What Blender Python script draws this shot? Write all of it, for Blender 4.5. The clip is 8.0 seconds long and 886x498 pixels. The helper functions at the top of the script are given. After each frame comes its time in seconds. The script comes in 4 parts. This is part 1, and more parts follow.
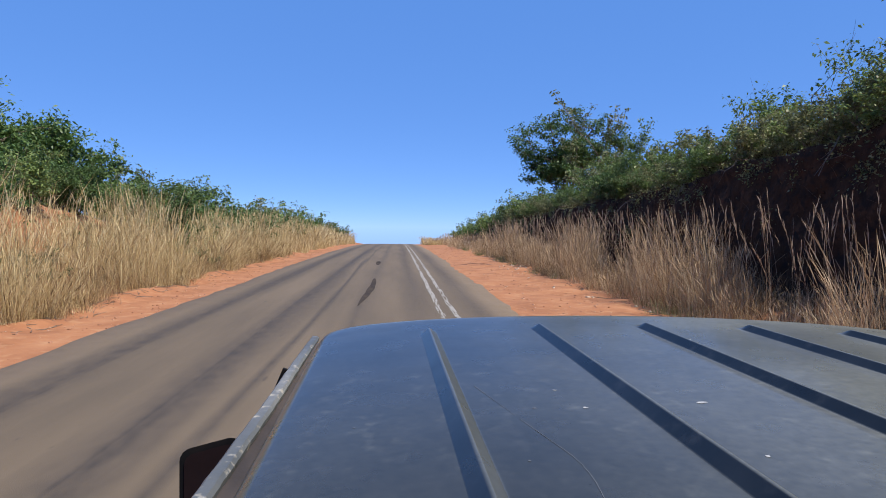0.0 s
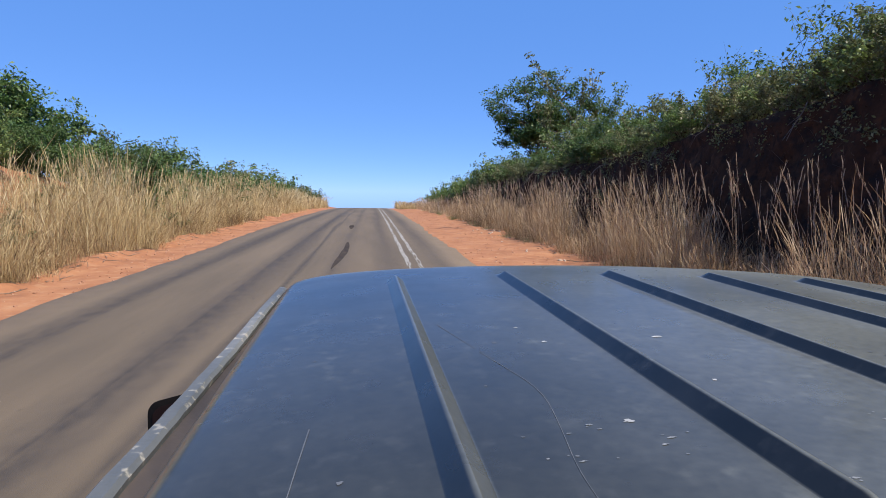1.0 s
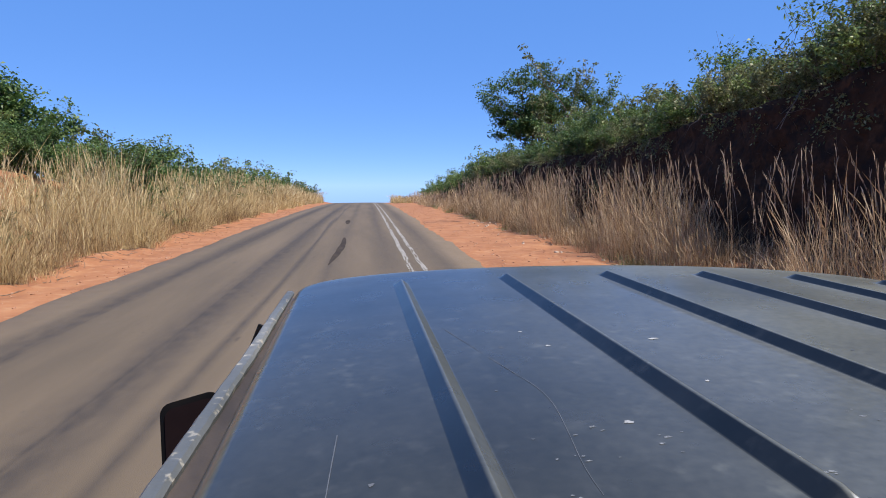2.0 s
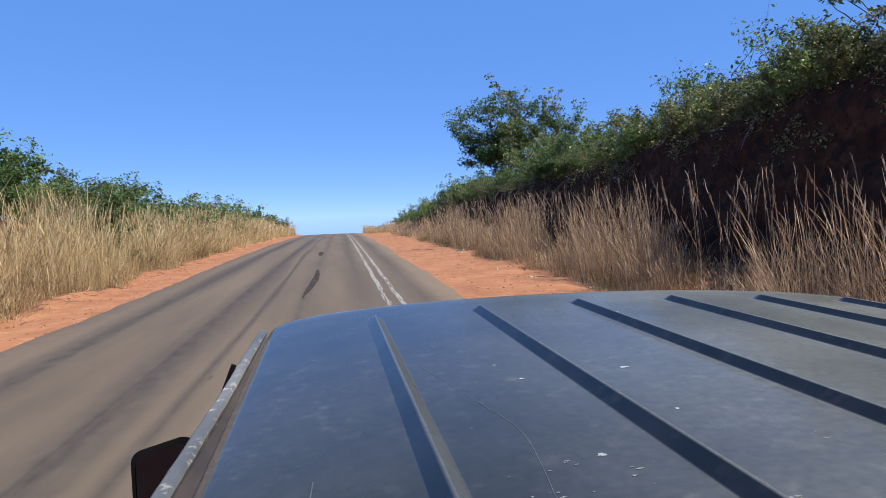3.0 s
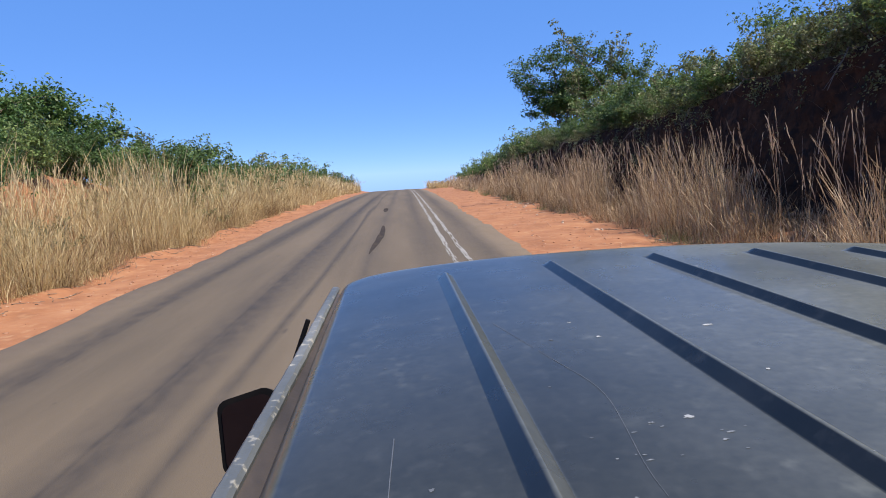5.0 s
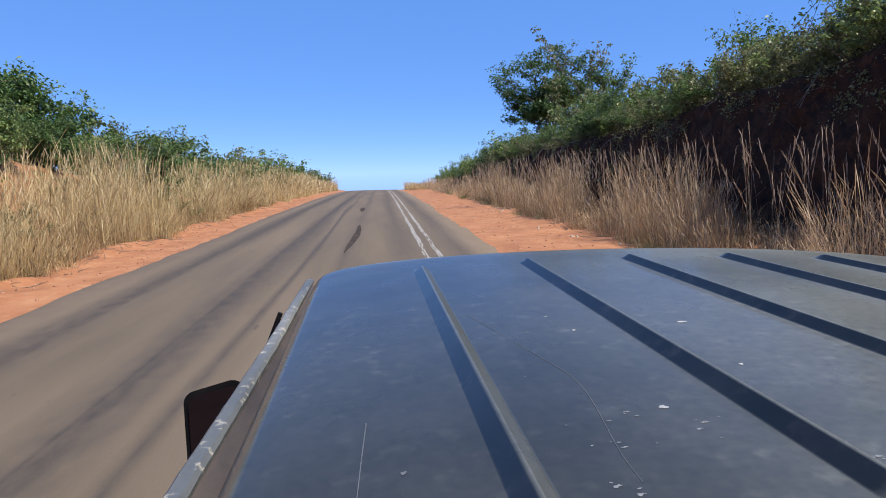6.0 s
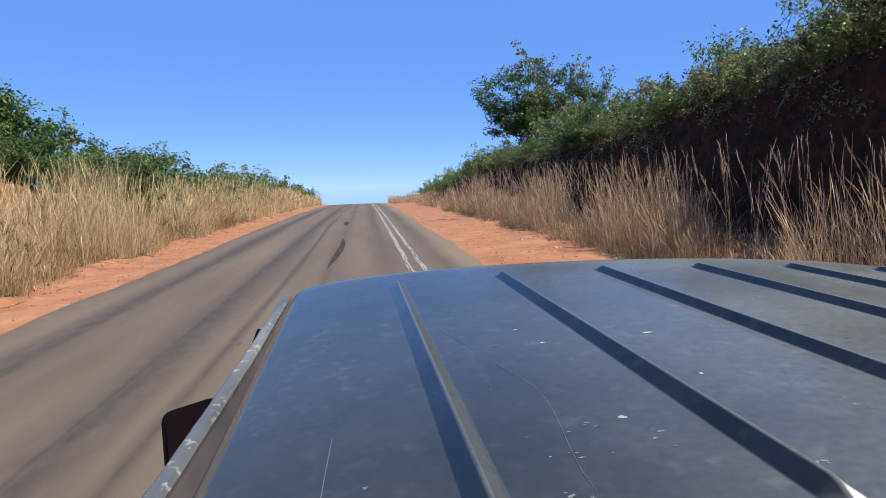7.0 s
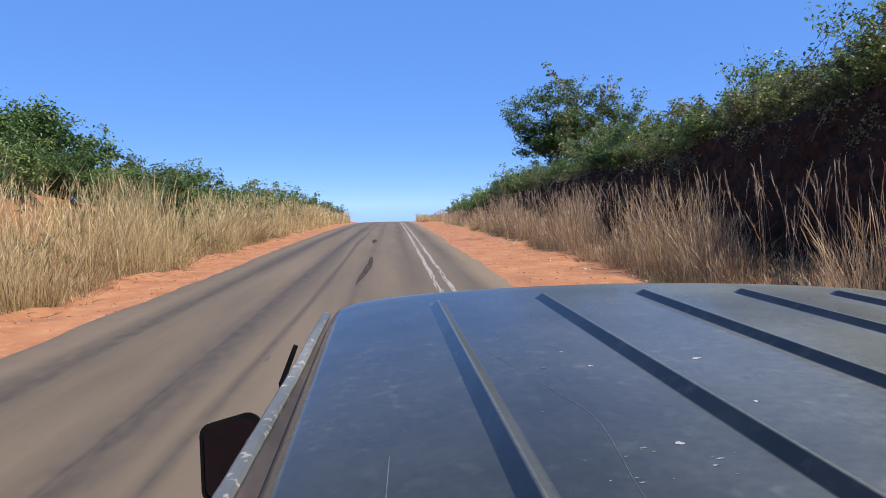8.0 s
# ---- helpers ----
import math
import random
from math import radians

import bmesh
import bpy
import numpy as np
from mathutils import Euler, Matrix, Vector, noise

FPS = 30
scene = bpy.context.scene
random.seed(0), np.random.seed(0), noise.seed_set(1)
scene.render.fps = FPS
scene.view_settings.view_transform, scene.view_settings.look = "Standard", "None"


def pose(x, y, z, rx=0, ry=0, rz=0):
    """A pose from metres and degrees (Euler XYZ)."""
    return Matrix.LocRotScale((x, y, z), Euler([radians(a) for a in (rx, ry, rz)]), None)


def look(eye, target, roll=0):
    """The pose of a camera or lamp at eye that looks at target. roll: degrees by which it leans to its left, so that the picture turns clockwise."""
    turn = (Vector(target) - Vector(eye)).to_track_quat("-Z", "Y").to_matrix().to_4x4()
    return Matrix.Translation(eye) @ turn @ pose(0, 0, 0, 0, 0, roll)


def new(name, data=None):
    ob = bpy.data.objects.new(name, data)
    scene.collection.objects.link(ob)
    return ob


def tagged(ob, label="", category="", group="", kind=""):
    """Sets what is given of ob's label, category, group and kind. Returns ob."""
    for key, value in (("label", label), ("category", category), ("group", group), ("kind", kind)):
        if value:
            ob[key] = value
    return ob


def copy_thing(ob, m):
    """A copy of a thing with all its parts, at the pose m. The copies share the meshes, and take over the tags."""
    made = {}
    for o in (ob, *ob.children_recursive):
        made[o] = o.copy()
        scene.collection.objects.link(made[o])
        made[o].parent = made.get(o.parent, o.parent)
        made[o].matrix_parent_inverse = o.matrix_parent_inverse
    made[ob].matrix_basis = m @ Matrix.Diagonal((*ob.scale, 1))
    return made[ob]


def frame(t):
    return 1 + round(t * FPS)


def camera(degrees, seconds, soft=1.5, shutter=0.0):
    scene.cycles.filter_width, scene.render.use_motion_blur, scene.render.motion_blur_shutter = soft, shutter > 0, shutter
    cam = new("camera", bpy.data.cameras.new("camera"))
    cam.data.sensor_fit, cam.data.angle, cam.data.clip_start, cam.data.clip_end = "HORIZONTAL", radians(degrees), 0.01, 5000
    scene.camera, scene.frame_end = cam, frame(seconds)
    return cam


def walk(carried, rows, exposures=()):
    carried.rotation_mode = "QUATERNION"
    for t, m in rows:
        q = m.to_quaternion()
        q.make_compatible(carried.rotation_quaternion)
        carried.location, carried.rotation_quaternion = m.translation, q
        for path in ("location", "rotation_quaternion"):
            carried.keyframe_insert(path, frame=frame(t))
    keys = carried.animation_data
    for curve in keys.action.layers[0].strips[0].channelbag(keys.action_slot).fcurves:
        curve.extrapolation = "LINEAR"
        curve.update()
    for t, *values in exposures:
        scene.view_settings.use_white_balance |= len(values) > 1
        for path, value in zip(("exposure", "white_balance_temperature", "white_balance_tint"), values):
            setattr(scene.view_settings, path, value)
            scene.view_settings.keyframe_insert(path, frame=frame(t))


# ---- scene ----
cam = camera(70.8, 8.0, soft=0.95)
PATH = [
    (0, (0.022, 0.174, 2.045), (0.202, 2.165, 1.976), 0.5),
    (0.5, (0.026, 0.175, 2.031), (0.308, 2.152, 1.913), -0.5),
    (1, (0.035, 0.17, 2.017), (0.298, 2.144, 1.835), 0.7),
    (1.5, (0.009, 0.146, 2.031), (0.256, 2.123, 1.851), 1.2),
    (1.7, (0.012, 0.143, 2.034), (0.288, 2.11, 1.802), 1.0),
    (2.8, (0.022, 0.11, 2.056), (0.228, 2.098, 1.987), -4.0),
    (3, (0.02, 0.127, 2.051), (0.379, 2.091, 1.935), -2.1),
    (3.5, (0.032, 0.131, 2.042), (0.375, 2.095, 1.886), -1.7),
    (4, (0.032, 0.129, 2.04), (0.26, 2.111, 1.896), -3.2),
    (4.5, (0.013, 0.134, 2.058), (0.211, 2.111, 1.832), -3.1),
    (4.7, (0.012, 0.14, 2.057), (0.156, 2.118, 1.796), -3.8),
    (5.8, (0.013, 0.139, 2.04), (0.223, 2.117, 1.834), -1.7),
    (6, (0.009, 0.145, 2.038), (0.235, 2.117, 1.791), -1.3),
    (6.5, (0.04, 0.14, 2.034), (0.289, 2.105, 1.755), -2.8),
    (7, (0.025, 0.133, 2.042), (0.301, 2.103, 1.834), -2.0),
    (7.5, (0.015, 0.126, 2.042), (0.265, 2.102, 1.865), -2.0),
    (8, (-0.001, 0.126, 2.046), (0.192, 2.112, 1.901), -1.2),
]
walk(cam, [(t, look(eye, target, roll)) for t, eye, target, roll in PATH],
     exposures=[(0, 0.51), (0.5, 0.55), (1.5, 0.58), (4.5, 0.60), (8, 0.63)])

# ---- light: a clear morning, the sun behind and to the right of the road ----
SUN = Vector((0.50, -0.42, 1.0)).normalized()
world = bpy.data.worlds.new("sky")
scene.world = world
world.use_nodes = True
sky = world.node_tree.nodes.new("ShaderNodeTexSky")
sky.sky_type, sky.sun_disc = "NISHITA", False
sky.sun_elevation = math.asin(SUN.z)
sky.sun_rotation = math.atan2(SUN.x, SUN.y)
sky.altitude, sky.air_density, sky.dust_density, sky.ozone_density = 4000, 0.7, 0.0, 3.5
vivid = world.node_tree.nodes.new("ShaderNodeMix")
vivid.data_type = "RGBA"
vivid.inputs[0].default_value, vivid.inputs[7].default_value = 0.62, (0.76, 2.22, 6.25, 1)
world.node_tree.links.new(sky.outputs[0], vivid.inputs[6])
world.node_tree.links.new(vivid.outputs[2], world.node_tree.nodes["Background"].inputs[0])
world.node_tree.nodes["Background"].inputs[1].default_value = 0.116
sun = new("sun", bpy.data.lights.new("sun", "SUN"))
sun.data.energy, sun.data.angle, sun.data.color = 5.0, radians(0.5), (1.0, 0.93, 0.82)
sun.matrix_world = look((0, 0, 40), Vector((0, 0, 40)) - SUN)


# ---- materials ----
def material(name, colours, scale=1.0, rough=0.7, metal=0.0, bump=0.0, bump_scale=None, stretch=(1, 1, 1),
             island=False, per_object=False, leaf=0.0, detail=6.0, coat=0.0, spec=0.5, second=None, weight=0.6):
    """A node material: a ramp of colours over noise in metres, with fine relief. second: (colour, scale, low, high) of stains."""
    m = bpy.data.materials.new(name)
    m.use_nodes = True
    n, l = m.node_tree.nodes, m.node_tree.links
    b, out = n["Principled BSDF"], n["Material Output"]
    tc = n.new("ShaderNodeTexCoord")
    mp = n.new("ShaderNodeMapping")
    mp.inputs["Scale"].default_value = stretch
    l.new(tc.outputs["Object"], mp.inputs[0])
    nz = n.new("ShaderNodeTexNoise")
    nz.inputs["Scale"].default_value, nz.inputs["Detail"].default_value, nz.inputs["Roughness"].default_value = scale, detail, 0.62
    l.new(mp.outputs[0], nz.inputs["Vector"])
    fac = nz.outputs[0]
    if island or per_object:
        src = n.new("ShaderNodeNewGeometry").outputs["Random Per Island"] if island else n.new("ShaderNodeObjectInfo").outputs["Random"]
        mx = n.new("ShaderNodeMix")
        mx.inputs[0].default_value = weight
        l.new(fac, mx.inputs[2])
        l.new(src, mx.inputs[3])
        fac = mx.outputs[0]
        if island and leaf > 0.2 and per_object:
            mo = n.new("ShaderNodeMix")
            mo.inputs[0].default_value = 0.35
            l.new(fac, mo.inputs[2])
            l.new(n.new("ShaderNodeObjectInfo").outputs["Random"], mo.inputs[3])
            fac = mo.outputs[0]
    ramp = n.new("ShaderNodeValToRGB")
    el = ramp.color_ramp.elements
    while len(el) < len(colours):
        el.new(0.5)
    for i, c in enumerate(colours):
        el[i].position = (0.12 + 0.76 * i / (len(colours) - 1)) if (island or per_object) else (0.32 + 0.36 * i / (len(colours) - 1))
        el[i].color = (*c, 1)
    l.new(fac, ramp.inputs[0])
    colour = ramp.outputs[0]
    if second:
        c2, s2, lo, hi = second
        n2 = n.new("ShaderNodeTexNoise")
        n2.inputs["Scale"].default_value, n2.inputs["Detail"].default_value = s2, 8
        l.new(tc.outputs["Object"], n2.inputs["Vector"])
        mr = n.new("ShaderNodeMapRange")
        mr.inputs[1].default_value, mr.inputs[2].default_value = lo, hi
        l.new(n2.outputs[0], mr.inputs[0])
        mx2 = n.new("ShaderNodeMix")
        mx2.data_type = "RGBA"
        l.new(mr.outputs[0], mx2.inputs[0])
        l.new(colour, mx2.inputs[6])
        mx2.inputs[7].default_value = (*c2, 1)
        colour = mx2.outputs[2]
    l.new(colour, b.inputs["Base Color"])
    b.inputs["Roughness"].default_value, b.inputs["Metallic"].default_value = rough, metal
    b.inputs["Specular IOR Level"].default_value = spec
    if coat:
        b.inputs["Coat Weight"].default_value, b.inputs["Coat Roughness"].default_value = coat, 0.12
    if bump:
        bz = n.new("ShaderNodeTexNoise")
        bz.inputs["Scale"].default_value, bz.inputs["Detail"].default_value = bump_scale or scale * 4, 8
        l.new(tc.outputs["Object"], bz.inputs["Vector"])
        bp = n.new("ShaderNodeBump")
        bp.inputs["Strength"].default_value, bp.inputs["Distance"].default_value = 1.0, bump
        l.new(bz.outputs[0], bp.inputs["Height"])
        l.new(bp.outputs[0], b.inputs["Normal"])
    if leaf:
        tr = n.new("ShaderNodeBsdfTranslucent")
        l.new(colour, tr.inputs[0])
        ms = n.new("ShaderNodeMixShader")
        ms.inputs[0].default_value = leaf
        l.new(b.outputs[0], ms.inputs[1])
        l.new(tr.outputs[0], ms.inputs[2])
        l.new(ms.outputs[0], out.inputs[0])
    return m


M_SOIL = material("red_soil", [(0.215, 0.084, 0.034), (0.288, 0.118, 0.049), (0.342, 0.156, 0.070)], 0.9, 0.95, bump=0.018, bump_scale=7,
                  second=((0.375, 0.200, 0.100), 3.5, 0.55, 0.78))
M_STRAW = material("dry_grass", [(0.13, 0.074, 0.034), (0.40, 0.290, 0.138), (0.60, 0.475, 0.265), (0.76, 0.67, 0.45)], 1.6, 0.7, weight=0.5, island=True, leaf=0.25, spec=0.15)
M_STRAW_R = material("dry_grass_reddish", [(0.11, 0.064, 0.040), (0.33, 0.222, 0.130), (0.50, 0.372, 0.230), (0.68, 0.57, 0.42)], 1.6, 0.7, weight=0.5, island=True, leaf=0.3, spec=0.15)
M_THATCH = material("old_brown_grass", [(0.055, 0.034, 0.020), (0.150, 0.094, 0.050), (0.270, 0.180, 0.098), (0.40, 0.29, 0.17)], 1.6, 0.8, weight=0.6, island=True, leaf=0.2, spec=0.1)
M_PLUME = material("grey_brown_seed_heads", [(0.12, 0.080, 0.058), (0.30, 0.215, 0.150), (0.46, 0.345, 0.24), (0.62, 0.50, 0.38)], 1.6, 0.7, weight=0.6, island=True, leaf=0.3, spec=0.15)
M_GREEN = material("green_leaf", [(0.045, 0.080, 0.023), (0.102, 0.158, 0.044), (0.265, 0.335, 0.105)], 1.2, 0.46, per_object=True, island=True, leaf=0.33, spec=0.33)
M_DARKLEAF = material("dark_green_leaf", [(0.036, 0.076, 0.022), (0.076, 0.138, 0.038), (0.170, 0.240, 0.072)], 1.2, 0.46, per_object=True, island=True, leaf=0.30, spec=0.33)
M_OLIVE = material("olive_leaf", [(0.058, 0.072, 0.027), (0.125, 0.142, 0.053), (0.300, 0.300, 0.150)], 1.2, 0.45, per_object=True, island=True, leaf=0.33, spec=0.4)
# leaf litter of the high bank, nearly black to carry its shade
M_SHADE_LITTER = material("shade_dark_litter", [(0.022, 0.014, 0.010), (0.042, 0.026, 0.018), (0.075, 0.045, 0.03)], 1.2, 0.9, island=True, leaf=0.05, spec=0.05)
M_BARK = material("bark", [(0.05, 0.035, 0.025), (0.11, 0.08, 0.055), (0.17, 0.13, 0.10)], 6, 0.9, bump=0.006, bump_scale=30, stretch=(1, 1, 0.25))


def mesh_np(name, verts, faces, mat, parent=None, smooth=False):
    """One mesh object from numpy arrays; faces: a list of index arrays with 3 or 4 columns."""
    me = bpy.data.meshes.new(name)
    loops = np.concatenate([f.ravel() for f in faces]).astype(np.int32)
    sizes = np.concatenate([np.full(len(f), f.shape[1]) for f in faces]).astype(np.int32)
    starts = np.concatenate([[0], np.cumsum(sizes)[:-1]]).astype(np.int32)
    me.vertices.add(len(verts))
    me.vertices.foreach_set("co", np.asarray(verts, np.float32).ravel())
    me.loops.add(len(loops))
    me.loops.foreach_set("vertex_index", loops)
    me.polygons.add(len(sizes))
    me.polygons.foreach_set("loop_start", starts)
    me.polygons.foreach_set("loop_total", sizes)
    if smooth:
        me.polygons.foreach_set("use_smooth", np.ones(len(sizes), bool))
    me.update(calc_edges=True)
    me.validate()
    me.materials.append(mat)
    ob = new(name, me)
    if parent:
        ob.parent = parent
    return ob


def part(name, bm, mat, parent, label="", smooth=False):
    """Links a bmesh as one mesh object under a thing or a part."""
    me = bpy.data.meshes.new(name)
    bmesh.ops.recalc_face_normals(bm, faces=bm.faces)
    for f in bm.faces:
        f.smooth = smooth
    bm.to_mesh(me)
    bm.free()
    me.materials.append(mat)
    ob = new(name, me)
    ob.parent = parent
    return tagged(ob, label)


def box(bm, x0, x1, y0, y1, z0, z1, bevel=0.0):
    r = bmesh.ops.create_cube(bm, size=1, matrix=Matrix.Translation(((x0 + x1) / 2, (y0 + y1) / 2, (z0 + z1) / 2)) @ Matrix.Diagonal((x1 - x0, y1 - y0, z1 - z0, 1)))
    if bevel:
        es = list({e for v in r["verts"] for e in v.link_edges})
        bmesh.ops.bevel(bm, geom=es, offset=bevel, segments=2, affect="EDGES", profile=0.6)


def grid_faces(nx, ny):
    i = np.arange(nx - 1)[:, None] * ny + np.arange(ny - 1)[None, :]
    i = i.ravel()
    return np.stack([i, i + ny, i + ny + 1, i + 1], 1)


# ---- the lie of the land: u across the road, y along it ----
DRIFT = 0.017
KERB_L, KERB_R = -5.55, 2.95


def smooth(a, b, x):
    t = np.clip((x - a) / (b - a), 0, 1)
    return t * t * (3 - 2 * t)


def crest(y):
    """The road climbs to a crest and falls away behind it; heights against the slope of the near road."""
    k, y0, y1 = 0.00015, 30.0, 230.0
    d = np.clip(y - y0, 0, y1 - y0)
    return -k * d * d - np.clip(y - y1, 0, None) * 2 * k * (y1 - y0)


def wob(x, y, f, seed=0.0):
    return (np.sin(f * x + 1.7 * np.sin(0.6 * f * y + seed) + seed) + np.sin(0.83 * f * y + 1.3 * np.sin(0.7 * f * x - seed) + 2.1 * seed)) * 0.5


def ground_z(u, y):
    u, y = np.asarray(u, float), np.asarray(y, float)
    bank_l = np.interp(y, [-40, 0, 24, 38, 60, 110, 200], [3.2, 3.2, 2.9, 1.5, 1.1, 0.8, 0.3])
    bank_r = np.interp(y, [-40, 0, 10, 20, 45, 60, 80, 110, 200], [5.6, 5.0, 4.4, 3.7, 3.0, 2.4, 1.5, 0.8, 0.3])
    w = 0.35 * wob(u, y, 0.35, 1.0)
    left = 0.09 * smooth(7.1, 7.5, -u) * (1 - smooth(7.5, 8.1, -u)) + 0.55 * smooth(7.6, 10.4, -u) + np.maximum(bank_l - 0.55, 0) * smooth(11.0, 13.4, -u + w) + 0.03 * np.clip(-u - 14, 0, 60)
    right = 0.35 * smooth(6.5, 8.2, u) + np.maximum(bank_r - 0.35, 0) * smooth(9.6, 10.3, u + 0.5 * w) + 0.05 * np.clip(u - 10.5, 0, 60)
    off = np.where(u < 0, smooth(5.6, 8.0, -u), smooth(3.6, 7.5, u))
    rough = 0.02 * wob(u, y, 2.3, 3.0) + 0.012 * wob(u, y, 6.1, 5.0) + off * (0.10 * wob(u, y, 1.1, 2.0) + 0.05 * wob(u, y, 3.7, 4.0))
    far = 1 - smooth(60, 200, np.abs(u))
    return crest(y) + (left + right) * far + rough * far - 0.035


def place(u, y):
    return np.stack([u + DRIFT * np.clip(y, -300, 300), y, ground_z(u, y)], -1)


us = np.unique(np.round(np.concatenate([np.linspace(-4500, -200, 8), np.linspace(-200, -30, 12), np.arange(-30, -15, 0.8), np.arange(-15, -5, 0.24), np.arange(-5, 3, 0.8),
                                        np.arange(3, 12, 0.18), np.arange(12, 30, 0.7), np.linspace(30, 200, 12), np.linspace(200, 4500, 8)]), 3))
ys = np.unique(np.round(np.concatenate([np.linspace(-3000, -60, 8), np.arange(-60, 2, 1.2), np.arange(2, 45, 0.24), np.arange(45, 130, 0.7), np.arange(130, 300, 8), np.linspace(300, 4500, 14)]), 3))
U, Y = np.meshgrid(us, ys, indexing="ij")
ground = mesh_np("ground", place(U, Y).reshape(-1, 3), [grid_faces(len(us), len(ys))], M_SOIL, smooth=True)
tagged(ground, "red laterite soil with steep roadside banks", "ground", kind="structure")

# the high bank's cut face, its shade painted into the soil; lumpy, undercut in places
M_BANK_SHADE = material("shade_dark_earth", [(0.030, 0.016, 0.010), (0.045, 0.023, 0.013), (0.078, 0.040, 0.022)], 2.2, 0.95, bump=0.05, bump_scale=7, spec=0.1,
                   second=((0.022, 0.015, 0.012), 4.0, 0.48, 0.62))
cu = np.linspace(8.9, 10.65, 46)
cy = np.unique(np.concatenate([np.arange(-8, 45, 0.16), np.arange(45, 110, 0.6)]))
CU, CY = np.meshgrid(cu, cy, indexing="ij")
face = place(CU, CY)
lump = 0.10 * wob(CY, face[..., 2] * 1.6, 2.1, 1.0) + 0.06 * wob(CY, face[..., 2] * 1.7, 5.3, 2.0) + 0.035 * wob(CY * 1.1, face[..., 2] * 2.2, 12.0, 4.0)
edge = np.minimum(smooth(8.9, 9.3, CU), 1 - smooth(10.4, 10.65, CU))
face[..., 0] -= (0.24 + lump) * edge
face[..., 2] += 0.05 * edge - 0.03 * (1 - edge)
bank_face = mesh_np("bank_face", face.reshape(-1, 3), [grid_faces(len(cu), len(cy))], M_BANK_SHADE, smooth=True)
tagged(bank_face, "earth face of the roadside bank, coloured dark for its shade", "bank", kind="structure")

# ---- the road ----
def road_material():
    """Worn asphalt: stone grain, patches, and darker bands along the wheel paths."""
    m = material("asphalt", [(0.086, 0.064, 0.041), (0.110, 0.081, 0.051), (0.130, 0.096, 0.061)], 0.8, 0.85, bump=0.004, bump_scale=140, stretch=(1, 0.10, 1))
    n, l = m.node_tree.nodes, m.node_tree.links
    b = n["Principled BSDF"]
    base = b.inputs["Base Color"].links[0].from_socket
    tc = n.new("ShaderNodeTexCoord")
    sp = n.new("ShaderNodeSeparateXYZ")
    l.new(tc.outputs["Object"], sp.inputs[0])

    def math_node(op, a, c, d=None):
        q = n.new("ShaderNodeMath")
        q.operation = op
        for i, v in enumerate((a, c, d)):
            if v is None:
                continue
            if isinstance(v, (int, float)):
                q.inputs[i].default_value = v
            else:
                l.new(v, q.inputs[i])
        return q.outputs[0]

    lateral = math_node("SUBTRACT", sp.outputs[0], math_node("MULTIPLY", sp.outputs[1], DRIFT))
    mp = n.new("ShaderNodeMapping")
    mp.inputs["Scale"].default_value = (1.0, 0.03, 1)
    l.new(tc.outputs["Object"], mp.inputs[0])
    wn = n.new("ShaderNodeTexNoise")
    wn.inputs["Scale"].default_value, wn.inputs["Detail"].default_value = 1.6, 5
    l.new(mp.outputs[0], wn.inputs["Vector"])
    lat = math_node("ADD", lateral, math_node("MULTIPLY", math_node("SUBTRACT", wn.outputs[0], 0.5), 0.55))
    total = None
    for centre, width, depth in ((-4.35, 0.58, 0.52), (-4.20, 0.18, 0.52), (-2.50, 0.55, 0.48), (-2.60, 0.18, 0.52), (-1.80, 0.16, 0.45), (-0.85, 0.30, 0.34), (0.5, 0.45, 0.36), (2.0, 0.42, 0.38)):
        d = math_node("DIVIDE", math_node("ABSOLUTE", math_node("SUBTRACT", lat, centre), 0), width)
        k = math_node("MULTIPLY", math_node("SUBTRACT", 1.0, math_node("MINIMUM", d, 1.0)), depth)
        total = k if total is None else math_node("MAXIMUM", total, k)
    gap = n.new("ShaderNodeTexNoise")
    gap.inputs["Scale"].default_value, gap.inputs["Detail"].default_value = 0.5, 4
    l.new(mp.outputs[0], gap.inputs["Vector"])
    total = math_node("MULTIPLY", total, math_node("MULTIPLY", gap.outputs[0], 2.9))
    # plucked-out stones and oil drops, and a mottle of finer wear inside the tracks
    spot = n.new("ShaderNodeTexNoise")
    spot.inputs["Scale"].default_value, spot.inputs["Detail"].default_value = 5.5, 3
    stretched = n.new("ShaderNodeMapping")
    stretched.inputs["Scale"].default_value = (1.0, 0.45, 1)
    l.new(tc.outputs["Object"], stretched.inputs[0])
    l.new(stretched.outputs[0], spot.inputs["Vector"])
    drops = n.new("ShaderNodeMapRange")
    drops.inputs[1].default_value, drops.inputs[2].default_value, drops.inputs[4].default_value = 0.70, 0.74, 0.6
    l.new(spot.outputs[0], drops.inputs[0])
    mottle = n.new("ShaderNodeTexNoise")
    mottle.inputs["Scale"].default_value, mottle.inputs["Detail"].default_value = 6.0, 8
    l.new(stretched.outputs[0], mottle.inputs["Vector"])
    total = math_node("MULTIPLY", total, math_node("ADD", 0.3, math_node("MULTIPLY", mottle.outputs[0], 1.4)))
    total = math_node("MAXIMUM", total, drops.outputs[0])
    mx = n.new("ShaderNodeMix")
    mx.data_type = "RGBA"
    l.new(total, mx.inputs[0])
    l.new(base, mx.inputs[6])
    mx.inputs[7].default_value = (0.036, 0.028, 0.022, 1)
    edge_r = n.new("ShaderNodeMapRange")
    edge_r.inputs[1].default_value, edge_r.inputs[2].default_value = 1.9, KERB_R + 0.1
    l.new(lat, edge_r.inputs[0])
    edge_l = n.new("ShaderNodeMapRange")
    edge_l.inputs[1].default_value, edge_l.inputs[2].default_value = -4.5, KERB_L - 0.1
